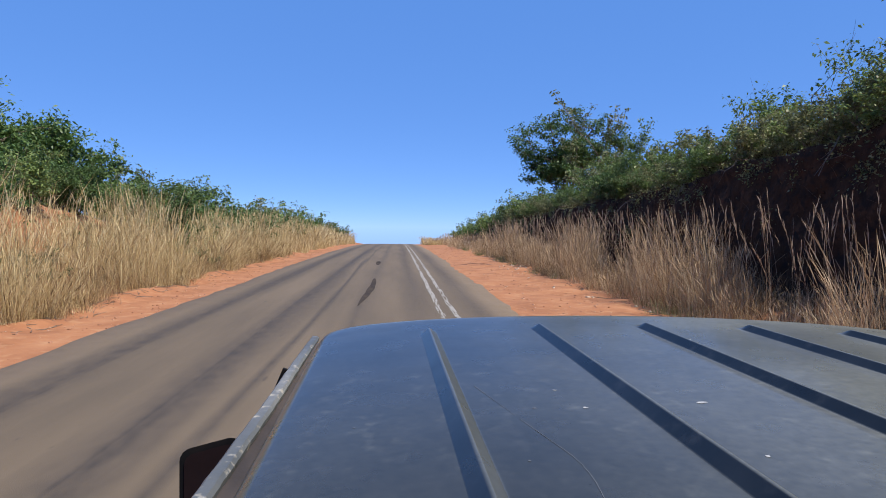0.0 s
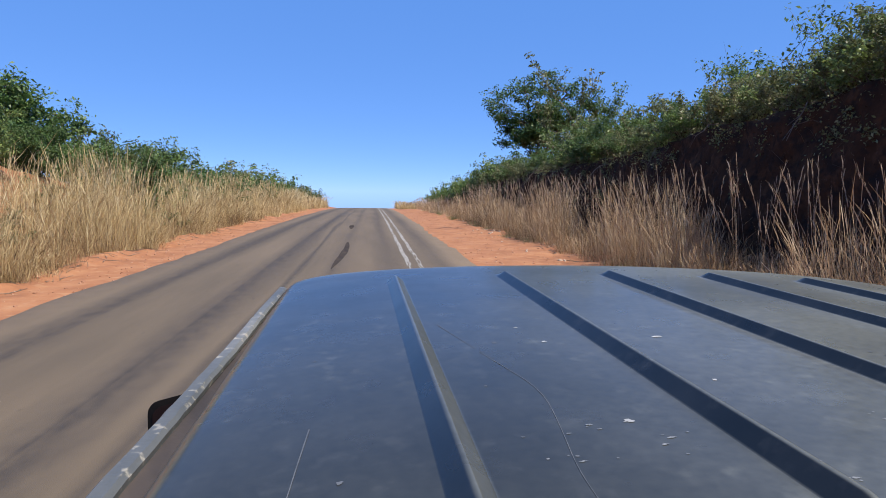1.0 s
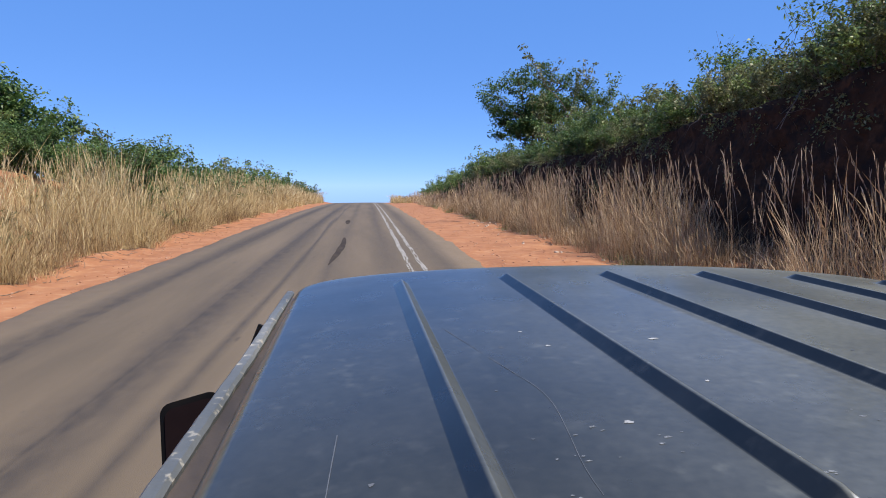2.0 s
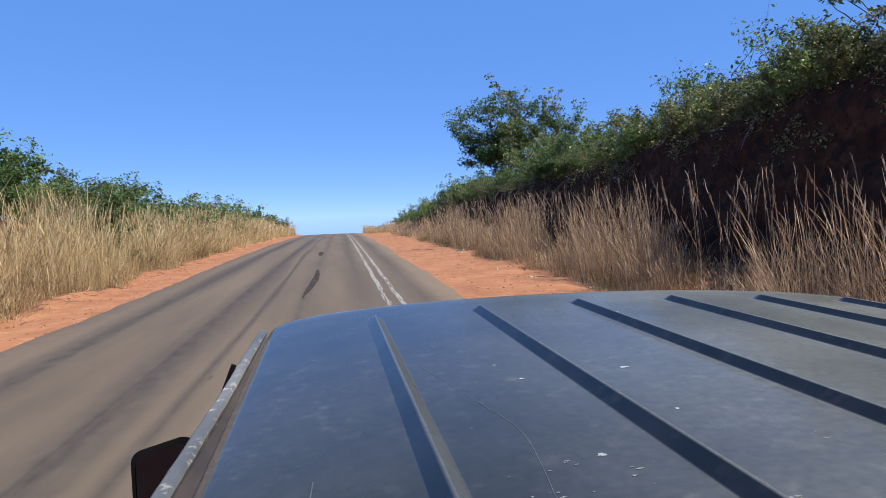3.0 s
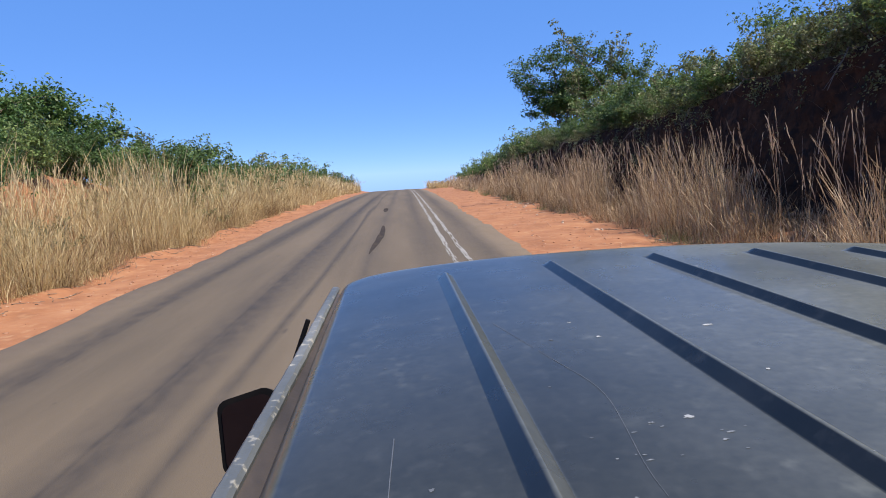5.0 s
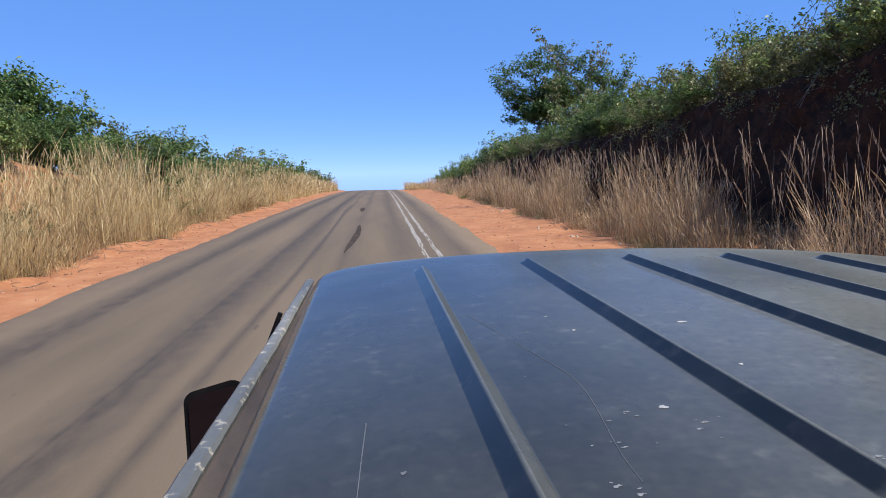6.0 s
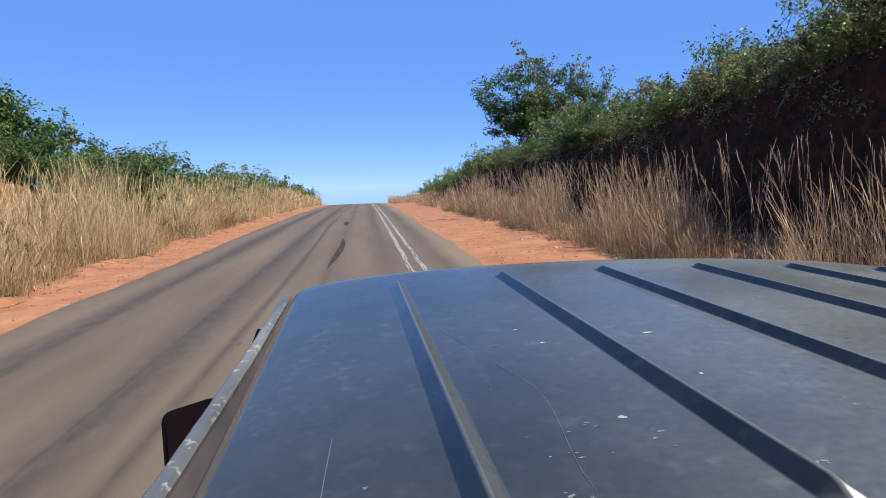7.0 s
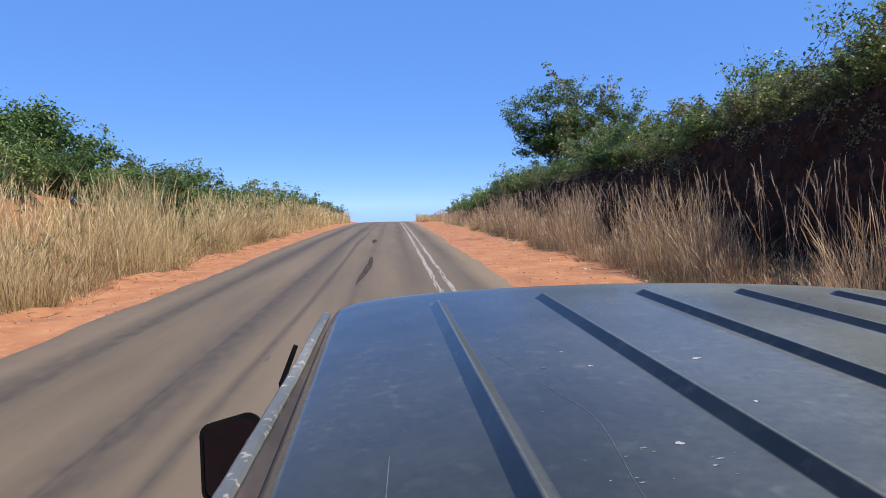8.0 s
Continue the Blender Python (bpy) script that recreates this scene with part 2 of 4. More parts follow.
    l.new(lat, edge_l.inputs[0])
    dn = n.new("ShaderNodeTexNoise")
    dn.inputs["Scale"].default_value, dn.inputs["Detail"].default_value = 2.5, 7
    l.new(tc.outputs["Object"], dn.inputs["Vector"])
    dust = math_node("MULTIPLY", math_node("MAXIMUM", edge_r.outputs[0], edge_l.outputs[0]), dn.outputs[0])
    md = n.new("ShaderNodeMix")
    md.data_type = "RGBA"
    l.new(dust, md.inputs[0])
    l.new(mx.outputs[2], md.inputs[6])
    md.inputs[7].default_value = (0.20, 0.145, 0.098, 1)
    l.new(md.outputs[2], b.inputs["Base Color"])
    return m


M_ROAD = road_material()
ry = np.unique(np.concatenate([np.arange(-60, 2, 2.0), np.arange(2, 60, 0.25), np.arange(60, 240, 1.5), np.linspace(240, 900, 20)]))


def ragged(seed, amp):
    r = np.random.RandomState(seed)
    a = np.interp(ry, np.arange(-60, 901, 0.6), r.uniform(-amp, amp, len(np.arange(-60, 901, 0.6))))
    return a + 0.6 * amp * np.sin(ry * 0.31 + seed)


edge_l, edge_r = KERB_L + ragged(1, 0.06), KERB_R + ragged(2, 0.09)
rows = []
for k in range(13):
    u = edge_l + (edge_r - edge_l) * k / 12
    z = crest(ry) + 0.012 + 0.03 * (1 - (np.abs(k / 12 - 0.5) * 2) ** 2)
    if k in (0, 12):
        z = z - 0.06
    rows.append(np.stack([u + DRIFT * ry, ry, z], -1))
    if k == 0:
        rows.append(np.stack([u + 0.03 + DRIFT * ry, ry, crest(ry) + 0.012], -1))
    if k == 11:
        rows.append(np.stack([edge_r - 0.03 + DRIFT * ry, ry, crest(ry) + 0.012], -1))
road = mesh_np("road", np.concatenate(rows), [grid_faces(len(rows), len(ry))], M_ROAD)
tagged(road, "worn grey asphalt road with dark tyre tracks", "road", kind="structure")


def road_top(u, y):
    k = (u - KERB_L) / (KERB_R - KERB_L)
    return crest(y) + 0.012 + 0.03 * (1 - (np.abs(k - 0.5) * 2) ** 2)


M_PAINT = material("road_paint", [(0.179, 0.164, 0.142), (0.254, 0.238, 0.211), (0.306, 0.290, 0.264)], 5, 0.8, bump=0.002, bump_scale=60, second=((0.100, 0.085, 0.071), 3.0, 0.56, 0.72))


def road_line(u0, width, seed, wear):
    """A worn painted line, flaked away in ragged patches."""
    r = np.random.RandomState(seed)
    yy = np.concatenate([np.arange(-40, 4, 0.4), np.arange(4, 45, 0.06), np.arange(45, 200, 0.3)])
    sway = 0.012 * np.sin(yy * 1.3 + seed)
    cols = 6
    v = np.empty((len(yy), cols + 1, 3))
    for j in range(cols + 1):
        u = u0 + width * (j / cols - 0.5) + sway + r.uniform(-0.006, 0.006, len(yy))
        v[:, j] = np.stack([u + DRIFT * yy, yy, road_top(u, yy) + 0.004], -1)
    f = grid_faces(len(yy), cols + 1)
    fy = np.repeat(yy[:-1], cols)
    fj = np.tile(np.arange(cols), len(yy) - 1)
    flake = wob(fj * 0.35 + seed, fy, 5.0, seed) + 0.8 * wob(fj * 0.9, fy * 0.6, 9.0, seed + 2) + r.uniform(-0.5, 0.5, len(fy))
    long_wear = 0.5 * np.sin(fy * 0.35 + seed) + 0.35 * np.sin(fy * 0.93 + 2 * seed)
    edge_loss = np.where((fj == 0) | (fj == cols - 1), 0.55, 0.0)
    keep = flake + long_wear + edge_loss < wear
    ob = mesh_np("road_line", v.reshape(-1, 3), [f[keep]], M_PAINT)
    return tagged(ob, "faded white painted line, worn and flaking", "road marking", group="centre lines", kind="structure")


road_line(1.06, 0.13, 3, 0.95)
road_line(1.38, 0.12, 8, 0.8)


M_TAR = material("tar", [(0.030, 0.024, 0.020), (0.042, 0.033, 0.027), (0.066, 0.050, 0.038)], 5, 0.9, stretch=(1, 0.3, 1), spec=0.1)


def tar_mark(pts, width, seed):
    """A dark skid or tar mark on the asphalt, uneven along its edges."""
    r = np.random.RandomState(seed)
    pts = np.array(pts, float)
    n = 40
    t = np.linspace(0, len(pts) - 1, n)
    u = np.interp(t, np.arange(len(pts)), pts[:, 0])
    y = np.interp(t, np.arange(len(pts)), pts[:, 1])
    u = np.convolve(np.pad(u, 3, "edge"), np.ones(7) / 7, "valid")
    w = width * np.sin(np.linspace(0.05, math.pi - 0.05, n)) ** 0.6 * np.convolve(np.pad(r.uniform(0.5, 1.3, n), 3, "edge"), np.ones(7) / 7, "valid")
    v = np.stack([np.stack([a + DRIFT * y, y, road_top(a, y) + 0.005], -1) for a in (u - w / 2, u + w / 2)], 1)
    ob = mesh_np("tar_mark", v.reshape(-1, 3), [grid_faces(n, 2)], M_TAR)
    return tagged(ob, "dark tar streak on the asphalt", "road marking", kind="structure")


TARMARKS = (([(-0.86, 24.5), (-0.80, 22.0), (-0.84, 19.5), (-0.98, 16.0)], 0.24), ([(-1.06, 37), (-1.0, 33)], 0.30))
for k, (pts, width) in enumerate(TARMARKS):
    tar_mark(pts, width, 70 + k)


# ---- dry grass ----
def ribbons(base, height, lean, width, ang, s, wd):
    """Straw ribbons, each bending over to its tip. base: n x 3; lean: n x 2. Returns vertices and quads."""
    n, k = len(base), len(s)
    side = np.stack([np.cos(ang), np.sin(ang), np.zeros(n)], -1)
    v = np.empty((n, k, 2, 3))
    sag = 0.30 * (lean ** 2).sum(1)
    for i in range(k):
        c = base.copy()
        c[:, :2] += lean * (height * s[i] ** 1.8)[:, None]
        c[:, 2] += height * (s[i] - sag * s[i] ** 2.5)
        off = side * (width * wd[i] / 2)[:, None]
        v[:, i, 0], v[:, i, 1] = c - off, c + off
    q = np.arange(n) * 2 * k
    f = np.concatenate([np.stack([q + 2 * i, q + 2 * i + 1, q + 2 * i + 3, q + 2 * i + 2], 1) for i in range(k - 1)])
    return v.reshape(-1, 3), f


STEM = (np.array([0, 0.4, 0.74, 0.86, 1.0]), np.array([0.8, 0.7, 0.45, 2.0, 0.2]))
BLADE = (np.array([0, 0.35, 0.7, 1.0]), np.array([0.7, 1.0, 0.7, 0.1]))


def verge(label, seed, n_tufts, stems, u_range, y_range, h, lean, width, mat, power=1.0, limit=None, wind=(0, 0), patch=0.45, blades=0.45, fan=0.16):
    """One stretch of grass in tufts of stems and drooping blades, tall and low by patches."""
    r = np.random.RandomState(seed)
    tu = u_range[0] + (u_range[1] - u_range[0]) * r.rand(n_tufts) ** power
    ty = y_range[0] + (y_range[1] - y_range[0]) * r.rand(n_tufts)
    low = 0.5 + 0.5 * wob(tu, ty, 0.9, seed * 1.3)
    tall = (1 - patch + 2 * patch * low) * r.uniform(0.7, 1.15, n_tufts)
    du, dy = r.normal(0, 0.13, (n_tufts, stems)), r.normal(0, 0.16, (n_tufts, stems))
    u, y = (tu[:, None] + du).ravel(), (ty[:, None] + dy).ravel()
    tuft_lean = np.repeat(r.normal(0, 0.10, (n_tufts, 2)), stems, 0)
    lv = np.stack([du.ravel(), dy.ravel()], -1) / 0.15 * fan + tuft_lean + r.normal(0, lean, (len(u), 2)) * 0.5 + np.array(wind)
    hh = h * np.repeat(tall, stems) * r.uniform(0.45, 1.12, len(u))
    ok = limit(u, y)
    u, y, lv, hh = u[ok], y[ok], lv[ok], hh[ok]
    p = place(u, y)
    p[:, 2] -= 0.03
    ww = width * r.uniform(0.6, 1.4, len(u)) * (1 + np.clip(y - 22, 0, 80) / 40)
    is_blade = r.rand(len(u)) < blades
    ang = r.uniform(0, 2 * np.pi, len(u))
    a = ~is_blade
    v1, f1 = ribbons(p[a], hh[a], lv[a], ww[a], ang[a], *STEM)
    b = is_blade
    v2, f2 = ribbons(p[b], hh[b] * 0.62, lv[b] * 2.0, ww[b] * 0.9, ang[b], *BLADE)
    ob = mesh_np("grass_verge", np.concatenate([v1, v2]), [f1, f2 + len(v1)], mat)
    return tagged(ob, label, "grass", kind="stuff")


def plumes(label, seed, n, u_range, y_range, h, mat, limit, wind, sway=0.14, spread=0.28):
    """Tall single stems that end in feathery drooping seed heads."""
    r = np.random.RandomState(seed)
    u = r.uniform(*u_range, n)
    y = r.uniform(*y_range, n)
    ok = limit(u, y)
    u, y = u[ok], y[ok]
    n = len(u)
    p = place(u, y)
    hh = h * r.uniform(0.6, 1.15, n)
    lv = r.normal(0, sway, (n, 2)) + np.array(wind) * r.uniform(0.3, 1.6, n)[:, None]
    w = r.uniform(0.0055, 0.010, n) * (1 + np.clip(y - 20, 0, 60) / 40)
    v, f = ribbons(p, hh, lv, w, r.uniform(0, 6.28, n), np.array([0, 0.3, 0.6, 0.8, 1.0]), np.array([1.0, 0.9, 0.7, 0.5, 0.2]))
    vs, fs, o = [v], [f], len(v)
    sag = 0.30 * (lv ** 2).sum(1)
    for k in range(12):
        q = 0.74 + 0.25 * k / 11
        c = p.copy()
        c[:, :2] += lv * (hh * q ** 1.8)[:, None]
        c[:, 2] += hh * (q - sag * q ** 2.5)
        v, f = ribbons(c, hh * 0.075 * r.uniform(0.6, 1.4, n), lv * 1.3 + r.normal(0, spread, (n, 2)), w * 1.7, r.uniform(0, 6.28, n), np.array([0, 0.5, 1.0]), np.array([0.4, 1.0, 0.15]))
        vs.append(v)
        fs.append(f + o)
        o += len(v)
    return tagged(mesh_np("tall_grass", np.concatenate(vs), fs, mat), label, "grass", kind="stuff")


def off_left(u, y):
    return u < -7.35 + 0.25 * np.sin(y * 0.9) + 0.15 * np.sin(y * 2.3)


def off_right(u, y):
    return u > 6.45 + 0.3 * np.sin(y * 0.7) + 0.15 * np.sin(y * 2.9)


verge("tall dense straw-coloured dry grass on the road verge", 11, 1150, 30, (-7.7, -12.0), (9, 45), 1.7, 0.26, 0.0072, M_STRAW, 1.2, off_left, patch=0.8, fan=0.12)
verge("brownish dry undergrowth at the foot of the tall grass", 12, 760, 20, (-7.4, -9.2), (9, 45), 0.95, 0.45, 0.0075, M_THATCH, 1.0, off_left, patch=0.6, blades=0.7)
verge("pale fountain-like tufts standing above the grass", 14, 80, 60, (-7.9, -11.0), (10, 60), 2.1, 0.2, 0.009, M_STRAW, 1.0, off_left, patch=0.2, blades=0.2, fan=0.30)
verge("tall dense straw-coloured dry grass up towards the crest", 13, 1200, 13, (-7.3, -12.4), (45, 112), 1.6, 0.28, 0.011, M_STRAW, 1.3, off_left)
verge("low dry grass leaning over the edge of the shoulder", 15, 520, 22, (-7.3, -8.3), (5, 70), 0.6, 0.7, 0.008, M_STRAW, 1.0, off_left, patch=0.8, blades=0.7)
verge("big pale tufts of dry grass at the far end of the verge", 16, 34, 70, (-7.3, -8.8), (60, 70), 2.1, 0.2, 0.010, M_STRAW, 1.0, off_left, patch=0.2, blades=0.3, fan=0.32)
verge("low pale grass on the shoulder by the crest", 18, 60, 40, (4.2, 6.8), (92, 112), 1.1, 0.3, 0.010, M_STRAW, 1.0, lambda u, y: u > 3.8, patch=0.3)
plumes("tall feathery stems standing above the dry grass", 17, 1100, (-7.7, -11.0), (5, 60), 2.35, M_STRAW, off_left, (0.05, 0.05), 0.12, 0.14)
verge("clumps of tall dry grass with seed heads below the bank", 21, 620, 34, (6.7, 8.5), (6, 45), 1.34, 0.20, 0.0068, M_STRAW_R, 0.9, off_right, wind=(-0.07, 0.02), patch=0.85, fan=0.09)
verge("brown tangle of old grass at the foot of the bank", 22, 700, 20, (6.6, 9.0), (5, 50), 0.72, 0.5, 0.0085, M_THATCH, 1.0, off_right, wind=(-0.06, 0), patch=0.7, blades=0.75)
verge("thin dry grass below the bank near the crest", 23, 420, 13, (6.9, 9.2), (45, 115), 1.2, 0.3, 0.011, M_STRAW_R, 1.0, off_right)
verge("short dry grass along the dirt shoulder", 25, 560, 18, (6.4, 7.6), (4, 80), 0.45, 0.7, 0.007, M_STRAW_R, 0.8, off_right, patch=0.8, blades=0.7)
verge("low grey-green grass at the edge of the dirt shoulder", 26, 110, 40, (6.2, 7.0), (7, 60), 0.42, 0.5, 0.008, M_OLIVE, 1.0, lambda u, y: np.sin(y * 0.55) + np.sin(y * 1.3 + 1) > 0.3, blades=0.9)
plumes("tall feathery stems standing in front of the dark bank", 27, 520, (6.8, 8.9), (4, 50), 2.2, M_PLUME, off_right, (-0.08, 0.02), 0.12, 0.10)


# ---- loose stones and clods on the dirt ----
def stones(label, seed, n, u_range, y_range, size, mat=None):
    r = np.random.RandomState(seed)
    ico = np.array([(0, 0, 1), (0.9, 0, 0.3), (0.28, 0.86, 0.3), (-0.73, 0.53, 0.3), (-0.73, -0.53, 0.3), (0.28, -0.86, 0.3), (0.5, 0.36, -0.4), (-0.2, 0.6, -0.4), (-0.6, 0, -0.4), (-0.2, -0.6, -0.4), (0.5, -0.36, -0.4)])
    tri = [(0, k, k % 5 + 1) for k in range(1, 6)] + [(k, k + 5, k % 5 + 1) for k in range(1, 6)] + [(k + 5, k % 5 + 6, k % 5 + 1) for k in range(1, 6)]
    u, y = r.uniform(*u_range, n), r.uniform(*y_range, n)
    p = place(u, y)
    sz = size * r.uniform(0.25, 1.0, n) ** 2 + 0.008
    v = p[:, None] + ico[None] * sz[:, None, None] * r.uniform(0.6, 1.3, (n, 11, 1)) * np.array([1, 1, 0.65])
    f = (np.arange(n) * 11)[:, None, None] + np.array(tri)[None]
    return tagged(mesh_np("loose_stones", v.reshape(-1, 3), [f.reshape(-1, 3)], mat or M_CLOD), label, "stones", kind="stuff")


M_CLOD = material("clod", [(0.198, 0.086, 0.046), (0.317, 0.152, 0.086), (0.409, 0.264, 0.178)], 6, 0.95, island=True)
M_STONE = material("pale_stone", [(0.28, 0.20, 0.15), (0.38, 0.29, 0.22), (0.50, 0.41, 0.33)], 9, 0.9, island=True)
stones("small red stones and clods on the dirt shoulder", 51, 900, (-7.5, -5.35), (4, 60), 0.045)
stones("pale stones lying along the edge of the grass", 53, 70, (5.4, 6.6), (9, 45), 0.09, M_STONE)
stones("small red stones and clods on the wide dirt shoulder", 52, 1300, (3.05, 6.9), (6, 70), 0.045)


# ---- shrubs and trees ----
def tube(pts, radii, sides=5):
    """Vertices and quads of a tapered tube along points."""
    pts = np.asarray(pts)
    d = np.gradient(pts, axis=0)
    d /= np.linalg.norm(d, axis=1)[:, None] + 1e-9
    ref = np.where(np.abs(d[:, 2:3]) > 0.9, np.array([[1.0, 0, 0]]), np.array([[0, 0, 1.0]]))
    a = np.cross(d, ref)
    a /= np.linalg.norm(a, axis=1)[:, None] + 1e-9
    b = np.cross(d, a)
    th = np.arange(sides) * 2 * np.pi / sides
    v = pts[:, None] + np.asarray(radii)[:, None, None] * (np.cos(th)[None, :, None] * a[:, None] + np.sin(th)[None, :, None] * b[:, None])
    f = []
    for i in range(len(pts) - 1):
        for j in range(sides):
            k = (j + 1) % sides
            f.append((i * sides + j, i * sides + k, (i + 1) * sides + k, (i + 1) * sides + j))
    return v.reshape(-1, 3), np.array(f)


def plant(name, label, category, seed, height, spread, stems, levels, leaves, leaf, mat, flat=0.0, bare=0.25, up=0.5, trunk=0.05, clump=0.28, long=1.9):
    """A woody plant: forking limbs, then leaves round the ends of the twigs."""
    r = np.random.RandomState(seed)
    segs, tips = [], []

    def limb(p, d, length, radius, level):
        n = 5 if level else 3
        pts, dirs = [p], d
        for i in range(n):
            dirs = dirs + r.normal(0, 0.16, 3) + np.array([0, 0, 0.06 * up])
            dirs = dirs / np.linalg.norm(dirs)
            pts.append(pts[-1] + dirs * length / n)
        pts = np.array(pts)
        segs.append((pts, np.linspace(radius, radius * 0.5, n + 1)))
        if level == 0:
            tips.extend(((pts[0] + pts[1]) / 2, pts[1], pts[2], pts[3]))
            return
        for k in range(r.randint(3, 5)):
            q = pts[r.randint(2, n + 1)] if k else pts[-1]
            side = r.normal(0, 1, 3)
            side[2] = side[2] * 0.5 * (1 - flat) + 0.25
            e = dirs * up + side / np.linalg.norm(side)
            e[2] *= 1 - 0.5 * flat
            limb(q, e / np.linalg.norm(e), length * r.uniform(0.5, 0.8), radius * 0.5, level - 1)

    for k in range(stems):
        a = 2 * np.pi * (k + r.rand() * 0.7) / stems
        d = np.array([np.cos(a) * spread, np.sin(a) * spread, 1.0])
        limb(np.array([np.cos(a) * 0.06, np.sin(a) * 0.06, -0.08]), d / np.linalg.norm(d), height * r.uniform(0.36, 0.5), trunk * r.uniform(0.7, 1), levels)
    tips = np.array(tips)
    top = tips[:, 2].max()
    k = height / top
    tips = tips * np.array([k, k, k])
    tv, tf, o = [], [], 0
    for pts, rad in segs:
        v, f = tube(pts * k if rad[0] > 0.012 else (pts * k)[[0, -1]], rad if rad[0] > 0.012 else rad[[0, -1]], 5 if rad[0] > 0.03 else 3)
        tv.append(v)
        tf.append(f + o)
        o += len(v)
    thing = new(name)
    mesh_np("trunk", np.concatenate(tv), [np.concatenate(tf)], M_BARK, thing, smooth=True)
    tips = tips[tips[:, 2] > bare * height * 0.5]
    c = tips[r.randint(0, len(tips), leaves)]
    c = c + r.normal(0, clump * 0.42, (leaves, 3)) * np.array([1, 1, 0.7 - 0.3 * flat])
    c[:, 2] = np.maximum(c[:, 2], 0.05)
    ax = r.normal(0, 1, (leaves, 3))
    ax[:, 2] = ax[:, 2] * 0.5 - 0.25
    ax /= np.linalg.norm(ax, axis=1)[:, None]
    nr = r.normal(0, 0.6, (leaves, 3)) + np.array([0, 0, 0.8])
    sd = np.cross(ax, nr)
    sd /= np.linalg.norm(sd, axis=1)[:, None] + 1e-9
    ln = leaf * r.uniform(0.6, 1.3, leaves)
    wd = ln / long
    v = np.empty((leaves, 4, 3))
    v[:, 0] = c
    v[:, 1] = c + ax * (ln * 0.45)[:, None] + sd * (wd / 2)[:, None]
    v[:, 2] = c + ax * ln[:, None]
    v[:, 3] = c + ax * (ln * 0.45)[:, None] - sd * (wd / 2)[:, None]
    v[:, 2, 2] -= ln * 0.15
    i = np.arange(leaves) * 4
    mesh_np("crown", v.reshape(-1, 3), [np.stack([i, i + 1, i + 2, i + 3], 1)], mat, thing)
    return tagged(thing, label, category)


def at(u, y, turn=0.0, size=1.0, sink=0.06):
    p = place(np.array(float(u)), np.array(float(y)))
    return pose(p[0], p[1], p[2] - sink, 0, 0, turn) @ Matrix.Diagonal((size, size, size, 1))


def put(ob, u, y, turn=0.0, size=1.0):
    ob.matrix_basis = at(u, y, turn, size)
    return ob


# near-black litter standing in for shade all over the high bank, plus hanging roots
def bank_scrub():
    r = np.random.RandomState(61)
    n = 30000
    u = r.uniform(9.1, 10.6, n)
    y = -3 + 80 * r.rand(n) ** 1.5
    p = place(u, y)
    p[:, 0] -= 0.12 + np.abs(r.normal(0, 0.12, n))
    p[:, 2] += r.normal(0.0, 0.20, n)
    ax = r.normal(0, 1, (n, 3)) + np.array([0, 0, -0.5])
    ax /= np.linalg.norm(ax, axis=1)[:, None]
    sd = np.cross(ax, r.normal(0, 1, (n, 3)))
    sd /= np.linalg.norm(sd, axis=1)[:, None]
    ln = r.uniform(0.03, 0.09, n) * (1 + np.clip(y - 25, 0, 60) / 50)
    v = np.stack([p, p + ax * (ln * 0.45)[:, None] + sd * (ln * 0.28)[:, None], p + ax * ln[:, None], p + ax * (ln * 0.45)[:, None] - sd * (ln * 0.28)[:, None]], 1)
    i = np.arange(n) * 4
    tagged(mesh_np("bank_scrub", v.reshape(-1, 3), [np.stack([i, i + 1, i + 2, i + 3], 1)], M_SHADE_LITTER), "creepers and leaf litter coloured near black for the bank's shade", "scrub", kind="stuff")
    m = 2600
    u, y = r.uniform(9.2, 10.3, m), r.uniform(-4, 70, m)
    p = place(u, y)
    v, f = ribbons(p, r.uniform(0.3, 1.1, m), r.normal(0, 0.5, (m, 2)) + np.array([-0.4, 0]), r.uniform(0.006, 0.012, m), r.uniform(0, 6.28, m), *BLADE)
    tagged(mesh_np("bare_twigs", v, [f], M_BARK), "bare grey twigs and roots on the bank", "twigs", kind="stuff")


def creepers():
    """Small green leaves that trail over the lip of the bank and sprout here and there on its face."""
    r = np.random.RandomState(63)
    m, k = 330, 80
    cu = np.where(r.rand(m) < 0.8, r.uniform(10.05, 10.6, m), r.uniform(9.4, 10.2, m))
    cy = -3 + 78 * r.rand(m) ** 1.4
    size = np.repeat(r.uniform(0.3, 1.0, m), k)
    p = np.repeat(place(cu, cy), k, 0)
    n = len(p)
    p += r.normal(0, 1, (n, 3)) * np.array([0.13, 0.34, 0.24]) * size[:, None]
    p[:, 0] -= 0.26
    p[:, 2] -= 0.08
    ax = r.normal(0, 1, (n, 3)) + np.array([-0.5, 0, -0.4])
    ax /= np.linalg.norm(ax, axis=1)[:, None]
    sd = np.cross(ax, r.normal(0, 1, (n, 3)))
    sd /= np.linalg.norm(sd, axis=1)[:, None]
    ln = r.uniform(0.05, 0.11, n) * (1 + np.clip(p[:, 1] - 25, 0, 60) / 50)
    v = np.stack([p, p + ax * (ln * 0.45)[:, None] + sd * (ln * 0.24)[:, None], p + ax * ln[:, None], p + ax * (ln * 0.45)[:, None] - sd * (ln * 0.24)[:, None]], 1)
    i = np.arange(n) * 4
    tagged(mesh_np("creeper", v.reshape(-1, 3), [np.stack([i, i + 1, i + 2, i + 3], 1)], M_OLIVE), "olive-green creepers trailing over the lip of the bank", "creeper", kind="stuff")


bank_scrub()
